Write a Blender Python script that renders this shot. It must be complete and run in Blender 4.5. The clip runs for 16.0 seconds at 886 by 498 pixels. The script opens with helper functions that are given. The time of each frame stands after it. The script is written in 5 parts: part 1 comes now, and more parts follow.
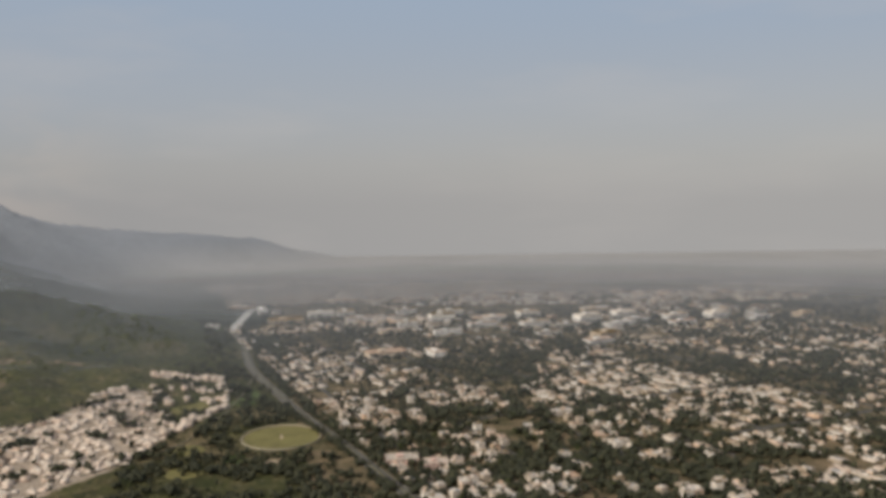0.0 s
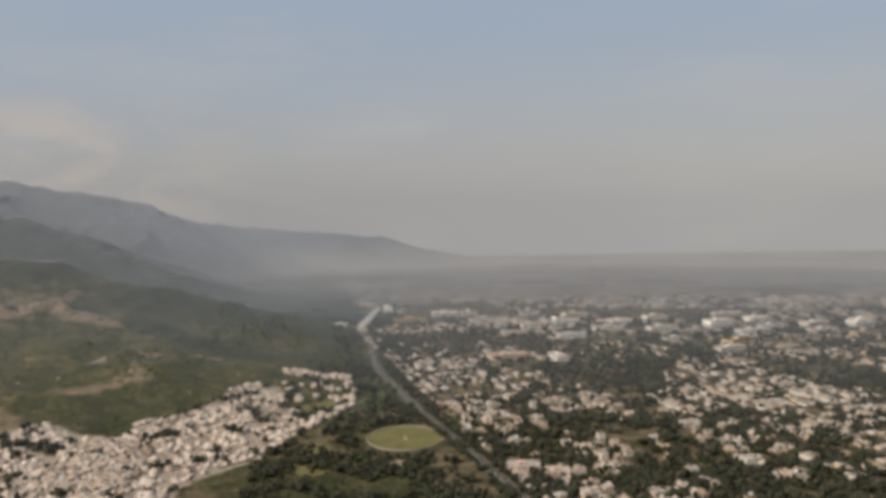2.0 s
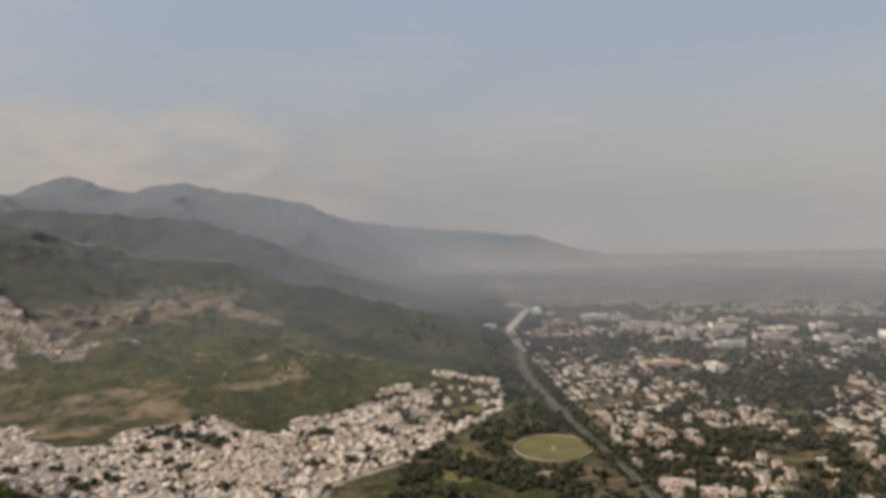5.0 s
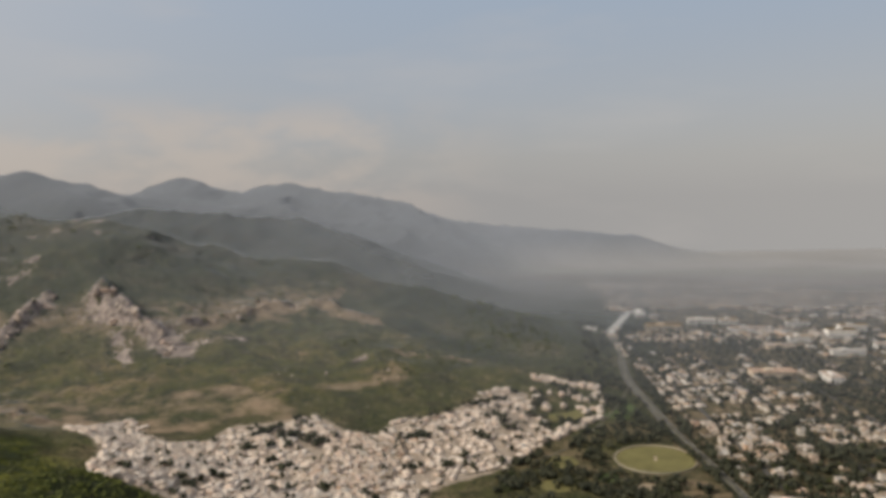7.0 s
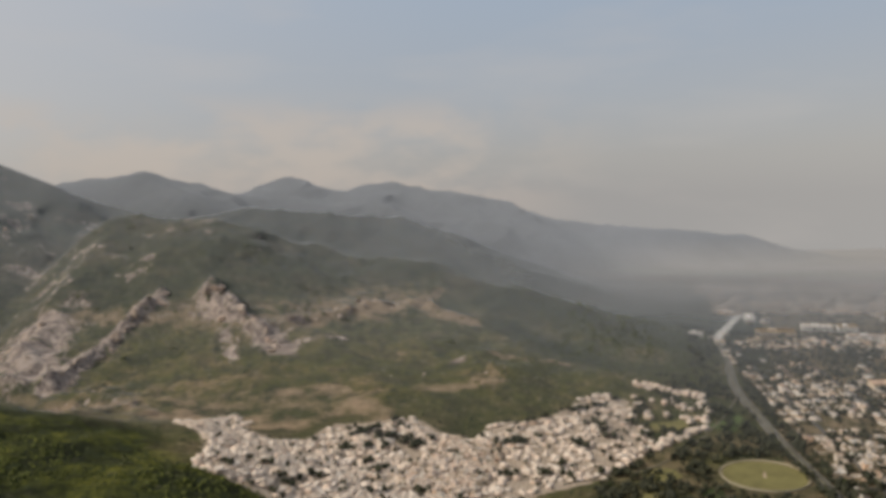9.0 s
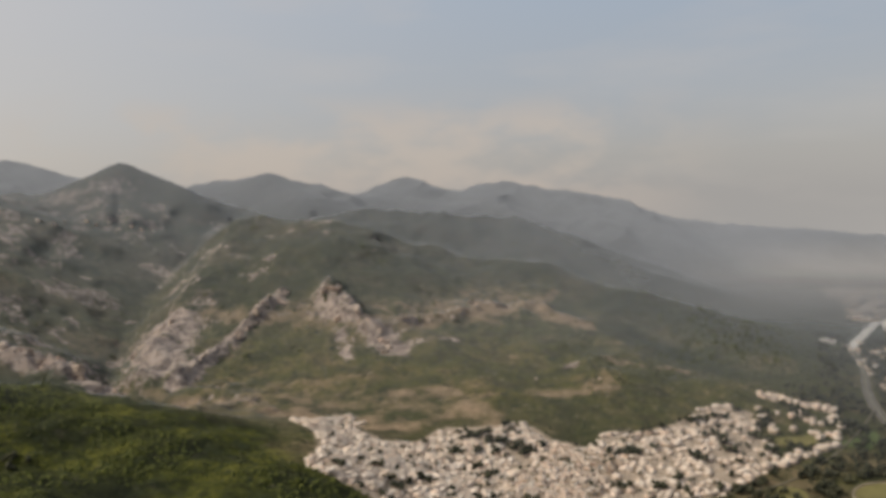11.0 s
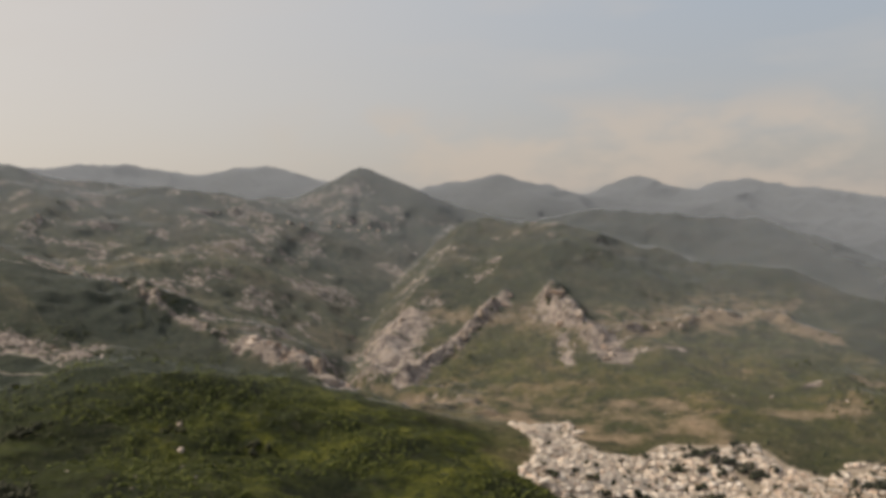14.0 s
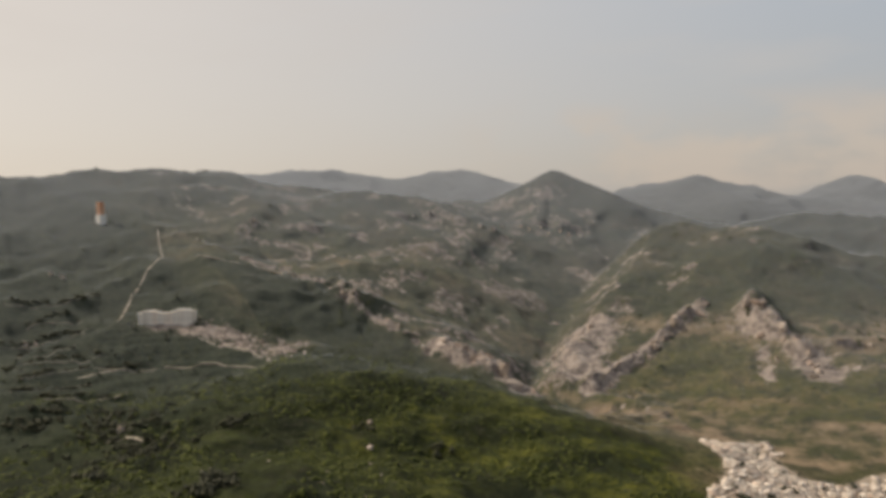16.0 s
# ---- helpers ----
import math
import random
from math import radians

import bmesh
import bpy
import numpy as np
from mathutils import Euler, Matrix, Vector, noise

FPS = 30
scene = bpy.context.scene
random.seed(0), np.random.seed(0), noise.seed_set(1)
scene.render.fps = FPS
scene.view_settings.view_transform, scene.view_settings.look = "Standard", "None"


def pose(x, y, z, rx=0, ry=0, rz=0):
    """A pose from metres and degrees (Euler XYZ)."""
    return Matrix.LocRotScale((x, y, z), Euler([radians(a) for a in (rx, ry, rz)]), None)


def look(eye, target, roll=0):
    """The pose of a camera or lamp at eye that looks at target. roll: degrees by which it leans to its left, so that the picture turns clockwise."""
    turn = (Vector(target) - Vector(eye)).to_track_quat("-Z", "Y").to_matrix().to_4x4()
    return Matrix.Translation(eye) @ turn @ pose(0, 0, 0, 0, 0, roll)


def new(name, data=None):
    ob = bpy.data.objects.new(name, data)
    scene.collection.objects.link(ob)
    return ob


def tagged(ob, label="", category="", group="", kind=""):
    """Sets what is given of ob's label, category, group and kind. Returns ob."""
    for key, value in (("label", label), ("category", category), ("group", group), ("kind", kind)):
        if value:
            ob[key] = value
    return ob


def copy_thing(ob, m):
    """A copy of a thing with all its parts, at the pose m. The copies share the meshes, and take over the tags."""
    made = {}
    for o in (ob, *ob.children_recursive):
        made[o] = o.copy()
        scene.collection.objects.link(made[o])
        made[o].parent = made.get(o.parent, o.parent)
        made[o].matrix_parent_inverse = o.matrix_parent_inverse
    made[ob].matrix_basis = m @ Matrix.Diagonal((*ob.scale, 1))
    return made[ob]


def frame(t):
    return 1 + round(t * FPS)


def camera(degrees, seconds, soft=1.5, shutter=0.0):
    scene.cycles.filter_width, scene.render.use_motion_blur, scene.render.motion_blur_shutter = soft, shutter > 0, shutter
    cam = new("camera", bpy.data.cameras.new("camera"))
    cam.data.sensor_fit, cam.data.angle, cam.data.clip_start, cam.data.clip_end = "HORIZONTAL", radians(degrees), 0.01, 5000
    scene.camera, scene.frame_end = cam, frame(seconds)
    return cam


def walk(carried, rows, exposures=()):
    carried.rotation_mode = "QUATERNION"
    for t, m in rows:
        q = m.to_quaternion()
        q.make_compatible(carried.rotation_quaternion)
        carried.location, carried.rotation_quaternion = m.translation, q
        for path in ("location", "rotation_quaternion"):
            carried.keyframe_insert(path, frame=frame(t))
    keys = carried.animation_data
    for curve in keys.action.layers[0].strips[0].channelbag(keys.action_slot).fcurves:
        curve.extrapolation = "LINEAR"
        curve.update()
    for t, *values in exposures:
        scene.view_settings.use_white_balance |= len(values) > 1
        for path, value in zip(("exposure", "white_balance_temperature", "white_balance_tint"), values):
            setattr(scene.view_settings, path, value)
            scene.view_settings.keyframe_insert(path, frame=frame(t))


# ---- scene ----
cam = camera(56.8, 16.0, soft=4.2)
# seconds, place in metres, yaw, pitch and lean in degrees
FLIGHT = (
    (0, 0.0, 0.0, 320.0, -13.25, -3.06, 0.70),
    (0.5, 0.5, -1.0, 323.1, -10.91, -3.07, 0.76),
    (1, 0.9, -1.5, 326.1, -8.65, -3.10, 0.78),
    (1.5, 1.3, -1.6, 328.9, -6.58, -3.11, 0.74),
    (2, 1.6, -1.3, 331.7, -4.56, -3.14, 0.75),
    (2.5, 1.9, -0.7, 334.4, -2.58, -3.15, 0.75),
    (3, 2.1, 0.3, 336.9, -0.85, -3.18, 0.81),
    (3.5, 2.3, 1.6, 339.4, 0.80, -3.18, 0.87),
    (4, 2.5, 3.2, 341.8, 2.48, -3.20, 0.92),
    (6.5, 3.6, 14.8, 353.0, 11.09, -3.30, 1.11),
    (7, 3.9, 17.7, 355.1, 12.88, -3.31, 1.12),
    (7.5, 4.3, 20.7, 357.1, 14.67, -3.33, 1.07),
    (8, 4.7, 23.9, 359.2, 16.38, -3.34, 1.08),
    (8.5, 5.2, 27.2, 361.2, 18.14, -3.36, 1.09),
    (11, 9.1, 44.1, 371.2, 28.13, -3.35, 1.42),
    (11.5, 10.3, 47.5, 373.3, 30.35, -3.33, 1.44),
    (12, 11.5, 50.8, 375.4, 32.54, -3.31, 1.50),
    (12.5, 13.0, 54.0, 377.5, 34.95, -3.29, 1.65),
    (13, 14.5, 57.2, 379.6, 37.94, -3.22, 1.66),
    (13.5, 16.3, 60.2, 381.8, 41.09, -3.17, 1.69),
    (14, 18.2, 63.0, 384.1, 44.23, -3.08, 1.78),
    (14.5, 20.3, 65.7, 386.4, 47.54, -2.97, 1.84),
    (15, 22.6, 68.2, 388.8, 50.82, -2.85, 1.86),
    (15.5, 25.1, 70.4, 391.3, 54.26, -2.74, 1.91),
    (16, 27.8, 72.5, 393.8, 57.77, -2.62, 1.85),
)
walk(cam, [(t, pose(x, y, z, 90 + pitch, 0, yaw) @ pose(0, 0, 0, 0, 0, -lean)) for t, x, y, z, yaw, pitch, lean in FLIGHT], ((0.0, -0.08, 6360, 10), (8.0, -0.04, 6480, 10), (11.0, 0.0, 6600, 10), (13.0, 0.05, 6750, 10), (16.0, 0.08, 6900, 10)))

# ---------------------------------------------------------------- sky and sun
SUN_AZ, SUN_EL = radians(118), radians(38)          # turned left from +y, height
SUN_DIR = Vector((-math.sin(SUN_AZ) * math.cos(SUN_EL), math.cos(SUN_AZ) * math.cos(SUN_EL), math.sin(SUN_EL)))

lamp = bpy.data.lights.new("sun", "SUN")
lamp.energy, lamp.angle, lamp.color = 3.5, radians(2.5), (1.0, 0.93, 0.82)
sun = new("sun", lamp)
sun.matrix_world = look(SUN_DIR * 3000, (0, 0, 0))


def sky_world():
    world = bpy.data.worlds.new("hazy_sky")
    scene.world = world
    world.use_nodes = True
    nt = world.node_tree
    nt.nodes.clear()
    N, L = nt.nodes.new, nt.links.new
    sky = N("ShaderNodeTexSky")
    sky.sky_type, sky.sun_disc = "NISHITA", False
    sky.sun_elevation, sky.sun_rotation = SUN_EL, -SUN_AZ
    sky.altitude, sky.air_density, sky.dust_density, sky.ozone_density = 500, 1.0, 4.0, 1.0
    scaled = N("ShaderNodeMix"); scaled.data_type, scaled.blend_type = "RGBA", "MULTIPLY"
    scaled.inputs[0].default_value = 1
    L(sky.outputs[0], scaled.inputs[6]); scaled.inputs[7].default_value = (0.085, 0.085, 0.085, 1)
    coord = N("ShaderNodeTexCoord")
    sep = N("ShaderNodeSeparateXYZ"); L(coord.outputs["Generated"], sep.inputs[0])
    # dust near the horizon, thinning upwards
    ramp = N("ShaderNodeValToRGB"); L(sep.outputs[2], ramp.inputs[0])
    cr = ramp.color_ramp
    cr.elements[0].position, cr.elements[0].color = 0.0, (0.41, 0.397, 0.388, 1)
    cr.elements[1].position, cr.elements[1].color = 1.0, (0.31, 0.385, 0.50, 1)
    for p, c in ((0.05, (0.43, 0.417, 0.405)), (0.12, (0.425, 0.447, 0.478)), (0.24, (0.395, 0.462, 0.55))):
        e = cr.elements.new(p); e.color = (*c, 1)
    # the haze is brighter and warmer round the sun's side of the sky
    dot = N("ShaderNodeVectorMath"); dot.operation = "DOT_PRODUCT"
    L(coord.outputs["Generated"], dot.inputs[0]); dot.inputs[1].default_value = SUN_DIR
    glow = N("ShaderNodeMapRange"); L(dot.outputs["Value"], glow.inputs[0])
    glow.interpolation_type = "SMOOTHSTEP"
    glow.inputs[1].default_value, glow.inputs[2].default_value, glow.inputs[3].default_value, glow.inputs[4].default_value = -0.08, 1.0, 0, 1
    warm = N("ShaderNodeMix"); warm.data_type = "RGBA"
    L(glow.outputs[0], warm.inputs[0]); L(ramp.outputs[0], warm.inputs[6]); warm.inputs[7].default_value = (0.70, 0.64, 0.585, 1)
    # faint high cloud
    mp = N("ShaderNodeMapping"); mp.inputs["Scale"].default_value = (2.2, 2.2, 9.0); L(coord.outputs["Generated"], mp.inputs[0])
    cloud = N("ShaderNodeTexNoise"); cloud.inputs["Scale"].default_value, cloud.inputs["Detail"].default_value = 1.6, 5
    L(mp.outputs[0], cloud.inputs[0])
    cl = N("ShaderNodeMapRange"); L(cloud.outputs[0], cl.inputs[0])
    cl.inputs[1].default_value, cl.inputs[2].default_value, cl.inputs[3].default_value, cl.inputs[4].default_value = 0.52, 0.78, 0, 0.38
    cm = N("ShaderNodeMix"); cm.data_type = "RGBA"
    L(cl.outputs[0], cm.inputs[0]); L(warm.outputs[2], cm.inputs[6]); cm.inputs[7].default_value = (0.60, 0.55, 0.51, 1)
    # a low bank of warm cumulus over the ranges
    bank = N("ShaderNodeMapRange"); bank.interpolation_type = "SMOOTHSTEP"; L(sep.outputs[2], bank.inputs[0])
    for k, v in enumerate((0.14, 0.085, 0.0, 1.0)):
        bank.inputs[k + 1].default_value = v
    side = N("ShaderNodeVectorMath"); side.operation = "DOT_PRODUCT"
    L(coord.outputs["Generated"], side.inputs[0]); side.inputs[1].default_value = (-math.sin(radians(33)), math.cos(radians(33)), 0.1)
    reach = N("ShaderNodeMapRange"); reach.interpolation_type = "SMOOTHSTEP"; L(side.outputs["Value"], reach.inputs[0])
    for k, v in enumerate((0.90, 0.985, 0.0, 1.0)):
        reach.inputs[k + 1].default_value = v
    mq = N("ShaderNodeMapping"); mq.inputs["Scale"].default_value = (1.0, 1.0, 2.2); L(coord.outputs["Generated"], mq.inputs[0])
    puff = N("ShaderNodeTexNoise"); puff.inputs["Scale"].default_value, puff.inputs["Detail"].default_value = 9.0, 6
    L(mq.outputs[0], puff.inputs[0])
    pl = N("ShaderNodeMapRange"); pl.interpolation_type = "SMOOTHSTEP"; L(puff.outputs[0], pl.inputs[0])
    for k, v in enumerate((0.36, 0.62, 0.0, 0.85)):
        pl.inputs[k + 1].default_value = v
    t1 = N("ShaderNodeMath"); t1.operation = "MULTIPLY"; L(bank.outputs[0], t1.inputs[0]); L(reach.outputs[0], t1.inputs[1])
    t2 = N("ShaderNodeMath"); t2.operation = "MULTIPLY"; L(t1.outputs[0], t2.inputs[0]); L(pl.outputs[0], t2.inputs[1])
    cb = N("ShaderNodeMix"); cb.data_type = "RGBA"
    L(t2.outputs[0], cb.inputs[0]); L(cm.outputs[2], cb.inputs[6]); cb.inputs[7].default_value = (0.57, 0.50, 0.445, 1)
    cm = cb
    # paler dust low over the open plain to the east
    east = N("ShaderNodeVectorMath"); east.operation = "DOT_PRODUCT"
    L(coord.outputs["Generated"], east.inputs[0]); east.inputs[1].default_value = (0.78, 0.62, 0.0)
    pale = N("ShaderNodeMapRange"); pale.interpolation_type = "SMOOTHSTEP"; L(east.outputs["Value"], pale.inputs[0])
    lowsky = N("ShaderNodeMapRange"); lowsky.interpolation_type = "SMOOTHSTEP"; L(sep.outputs[2], lowsky.inputs[0])
    for node, span in ((pale, (0.30, 1.0, 0.0, 0.55)), (lowsky, (0.22, 0.02, 0.0, 1.0))):
        for k, v in enumerate(span):
            node.inputs[k + 1].default_value = v
    t3 = N("ShaderNodeMath"); t3.operation = "MULTIPLY"; L(pale.outputs[0], t3.inputs[0]); L(lowsky.outputs[0], t3.inputs[1])
    ce = N("ShaderNodeMix"); ce.data_type = "RGBA"
    L(t3.outputs[0], ce.inputs[0]); L(cm.outputs[2], ce.inputs[6]); ce.inputs[7].default_value = (0.53, 0.505, 0.475, 1)
    cm = ce
    # clear sky shows through the dust
    mix = N("ShaderNodeMix"); mix.data_type = "RGBA"; mix.inputs[0].default_value = 0.82
    L(scaled.outputs[2], mix.inputs[6]); L(cm.outputs[2], mix.inputs[7])
    bg = N("ShaderNodeBackground"); L(mix.outputs[2], bg.inputs[0]); bg.inputs[1].default_value = 1.0
    out = N("ShaderNodeOutputWorld"); L(bg.outputs[0], out.inputs[0])


sky_world()

# ---------------------------------------------------------------- materials


def shader(name, rough=0.9, spec=0.2):
    m = bpy.data.materials.new(name)
    m.use_nodes = True
    nt = m.node_tree
    b = nt.nodes["Principled BSDF"]
    b.inputs["Roughness"].default_value = rough
    b.inputs["Specular IOR Level"].default_value = spec
    return m, nt, b


def noise_node(nt, scale, detail=4, rough=0.55, coord="Object"):
    tc = nt.nodes.new("ShaderNodeTexCoord")
    n = nt.nodes.new("ShaderNodeTexNoise")
    n.inputs["Scale"].default_value, n.inputs["Detail"].default_value, n.inputs["Roughness"].default_value = scale, detail, rough
    nt.links.new(tc.outputs[coord], n.inputs["Vector"])
    return n.outputs[0]


def ramp_node(nt, fac, stops):
    r = nt.nodes.new("ShaderNodeValToRGB")
    nt.links.new(fac, r.inputs[0])
    cr = r.color_ramp
    while len(cr.elements) < len(stops):
        cr.elements.new(0.5)
    for e, (p, c) in zip(cr.elements, stops):
        e.position, e.color = p, (*c, 1)
    return r.outputs[0]


def range_node(nt, v, a, b, c=0.0, d=1.0):
    r = nt.nodes.new("ShaderNodeMapRange")
    nt.links.new(v, r.inputs[0])
    for i, x in enumerate((a, b, c, d)):
        r.inputs[i + 1].default_value = x
    return r.outputs[0]


def mix_node(nt, fac, a, b, blend="MIX"):
    m = nt.nodes.new("ShaderNodeMix")
    m.data_type, m.blend_type = "RGBA", blend
    for sock, v in ((m.inputs[0], fac), (m.inputs[6], a), (m.inputs[7], b)):
        if isinstance(v, bpy.types.NodeSocket):
            nt.links.new(v, sock)
        else:
            sock.default_value = v if isinstance(v, (int, float)) else (*v, 1)
    return m.outputs[2]


def bump(nt, b, height, strength, distance):
    n = nt.nodes.new("ShaderNodeBump")
    n.inputs["Strength"].default_value, n.inputs["Distance"].default_value = strength, distance
    nt.links.new(height, n.inputs["Height"])
    nt.links.new(n.outputs[0], b.inputs["Normal"])


def attr(nt, name):
    a = nt.nodes.new("ShaderNodeAttribute")
    a.attribute_name = name
    return a.outputs["Fac"]


def mat_terrain():
    m, nt, b = shader("hill_and_plain_ground", 0.95, 0.1)
    broad = noise_node(nt, 0.006, 5)
    patch = noise_node(nt, 0.03, 6, 0.65)
    fine = noise_node(nt, 0.16, 5, 0.7)
    grass = ramp_node(nt, patch, [(0.34, (0.034, 0.038, 0.017)), (0.5, (0.088, 0.084, 0.036)), (0.66, (0.23, 0.17, 0.10))])
    dry = ramp_node(nt, broad, [(0.40, (0.058, 0.066, 0.022)), (0.5, (0.110, 0.105, 0.040)), (0.60, (0.25, 0.185, 0.11))])
    cover = mix_node(nt, 0.5, grass, dry)
    sward = nt.nodes.new("ShaderNodeMix")
    sward.inputs[0].default_value = 0.45
    nt.links.new(noise_node(nt, 0.0095, 4, 0.6), sward.inputs[2]); nt.links.new(noise_node(nt, 0.05, 6, 0.75), sward.inputs[3])
    lush = ramp_node(nt, sward.outputs[0], [(0.40, (0.010, 0.013, 0.006)), (0.475, (0.028, 0.033, 0.010)), (0.53, (0.060, 0.066, 0.013)), (0.62, (0.145, 0.142, 0.026))])
    rough = ramp_node(nt, sward.outputs[0], [(0.42, (0.010, 0.013, 0.006)), (0.50, (0.024, 0.028, 0.010)), (0.58, (0.044, 0.052, 0.014)), (0.68, (0.090, 0.098, 0.024))])
    lush = mix_node(nt, attr(nt, "pasture"), rough, lush)
    tuft = range_node(nt, noise_node(nt, 0.22, 4, 0.7), 0.50, 0.62, 0.0, 0.65)
    lush = mix_node(nt, tuft, lush, (0.012, 0.015, 0.006))
    blend = nt.nodes.new("ShaderNodeMix")
    blend.inputs[0].default_value = 0.35
    nt.links.new(noise_node(nt, 0.011, 4, 0.55), blend.inputs[2]); nt.links.new(patch, blend.inputs[3])
    meadow = ramp_node(nt, blend.outputs[0], [(0.36, (0.036, 0.038, 0.013)), (0.48, (0.080, 0.078, 0.018)), (0.57, (0.128, 0.106, 0.034)), (0.66, (0.27, 0.19, 0.105))])
    cover = mix_node(nt, attr(nt, "meadow"), cover, meadow)
    mottle = range_node(nt, noise_node(nt, 0.02, 7, 0.72), 0.49, 0.61, 0.0, 0.7)
    cover = mix_node(nt, mottle, cover, (0.044, 0.039, 0.020))
    cover = mix_node(nt, attr(nt, "lush"), cover, lush)
    wood = ramp_node(nt, fine, [(0.34, (0.010, 0.015, 0.008)), (0.52, (0.030, 0.038, 0.018)), (0.62, (0.062, 0.066, 0.032)), (0.75, (0.11, 0.10, 0.055))])
    cover = mix_node(nt, attr(nt, "wooded"), cover, wood)
    scrub = range_node(nt, fine, 0.54, 0.62, 0.0, 0.8)
    cover = mix_node(nt, scrub, cover, (0.034, 0.04, 0.017))
    thicket = range_node(nt, noise_node(nt, 0.055, 6, 0.75), 0.55, 0.60, 0.0, 0.85)
    cover = mix_node(nt, thicket, cover, (0.034, 0.042, 0.019))
    stony = range_node(nt, noise_node(nt, 0.085, 5, 0.75), 0.57, 0.66, 0.0, 0.75)
    bare = nt.nodes.new("ShaderNodeMath"); bare.operation = "MULTIPLY"
    nt.links.new(stony, bare.inputs[0]); nt.links.new(range_node(nt, mix_node(nt, attr(nt, "lush"), attr(nt, "wooded"), (1, 1, 1)), 0.0, 1.0, 1.0, 0.2), bare.inputs[1])
    cover = mix_node(nt, bare.outputs[0], cover, (0.24, 0.195, 0.135))
    soil = ramp_node(nt, fine, [(0.3, (0.19, 0.13, 0.077)), (0.6, (0.335, 0.245, 0.155)), (0.8, (0.43, 0.335, 0.225))])
    s = nt.nodes.new("ShaderNodeMath"); s.operation = "MULTIPLY_ADD"
    nt.links.new(patch, s.inputs[0]); s.inputs[1].default_value = 1.2
    nt.links.new(attr(nt, "soil"), s.inputs[2])
    cover = mix_node(nt, range_node(nt, s.outputs[0], 0.88, 1.28), cover, soil)
    yard = ramp_node(nt, fine, [(0.32, (0.24, 0.185, 0.135)), (0.5, (0.47, 0.385, 0.305)), (0.7, (0.60, 0.51, 0.42))])
    cover = mix_node(nt, range_node(nt, attr(nt, "yard"), 0.0, 1.0, 0.0, 0.8), cover, yard)
    slab = nt.nodes.new("ShaderNodeMix")
    slab.inputs[0].default_value = 0.5
    nt.links.new(noise_node(nt, 0.045, 4, 0.6), slab.inputs[2]); nt.links.new(fine, slab.inputs[3])
    rock = ramp_node(nt, slab.outputs[0], [(0.40, (0.06, 0.05, 0.04)), (0.47, (0.25, 0.19, 0.155)), (0.58, (0.50, 0.405, 0.335))])
    r = nt.nodes.new("ShaderNodeMath"); r.operation = "MULTIPLY_ADD"
    nt.links.new(noise_node(nt, 0.06, 6, 0.72), r.inputs[0]); r.inputs[1].default_value = 1.3
    nt.links.new(attr(nt, "rock"), r.inputs[2])
    cover = mix_node(nt, range_node(nt, r.outputs[0], 1.0, 1.17), cover, rock)
    nt.links.new(cover, b.inputs["Base Color"])
    bump(nt, b, fine, 1.0, 6.0)
    return m


def mat_plain(name, colour, spread=0.25, scale=0.5, rough=0.85, rnd=0.0, fine=4.0, island=False):
    """A surface of one stuff with grain, stains and, per object or per island, its own tone."""
    m, nt, b = shader(name, rough, 0.25)
    c = Vector(colour)
    n = noise_node(nt, scale, 5, 0.65)
    col = ramp_node(nt, n, [(0.3, tuple(c * (1 - spread))), (0.5, tuple(c)), (0.72, tuple(c * (1 + spread * 0.7)))])
    if rnd:
        if island:
            g = nt.nodes.new("ShaderNodeNewGeometry"); o = g.outputs["Random Per Island"]
        else:
            g = nt.nodes.new("ShaderNodeObjectInfo"); o = g.outputs["Random"]
        tone = ramp_node(nt, o, [(0.0, (1 - rnd, 1 - rnd * 1.08, 1 - rnd * 1.2)), (0.35, (1 - rnd * 0.35, 1 - rnd * 0.45, 1 - rnd * 0.55)),
                                 (0.7, (1, 1, 1)), (1.0, (1 - rnd * 0.2, 1 - rnd * 0.5, 1 - rnd * 0.7))])
        col = mix_node(nt, 1.0, col, tone, "MULTIPLY")
    nt.links.new(col, b.inputs["Base Color"])
    bump(nt, b, noise_node(nt, fine, 4, 0.7), 0.35, 0.05)
    return m


def mat_leaf(name, dark, light, island=True):
    m, nt, b = shader(name, 0.75, 0.2)
    g = nt.nodes.new("ShaderNodeNewGeometry")
    o = nt.nodes.new("ShaderNodeObjectInfo")
    a = ramp_node(nt, g.outputs["Random Per Island"], [(0.0, dark), (0.6, tuple((Vector(dark) + Vector(light)) / 2)), (1.0, light)])
    t = ramp_node(nt, o.outputs["Random"], [(0.0, (0.75, 0.8, 0.75)), (1.0, (1.15, 1.1, 0.95))])
    n = noise_node(nt, 0.9, 4, 0.7)
    c = mix_node(nt, 1.0, a, t, "MULTIPLY")
    c = mix_node(nt, range_node(nt, n, 0.35, 0.7, 0.0, 0.6), c, tuple(Vector(dark) * 0.8))
    nt.links.new(c, b.inputs["Base Color"])
    return m


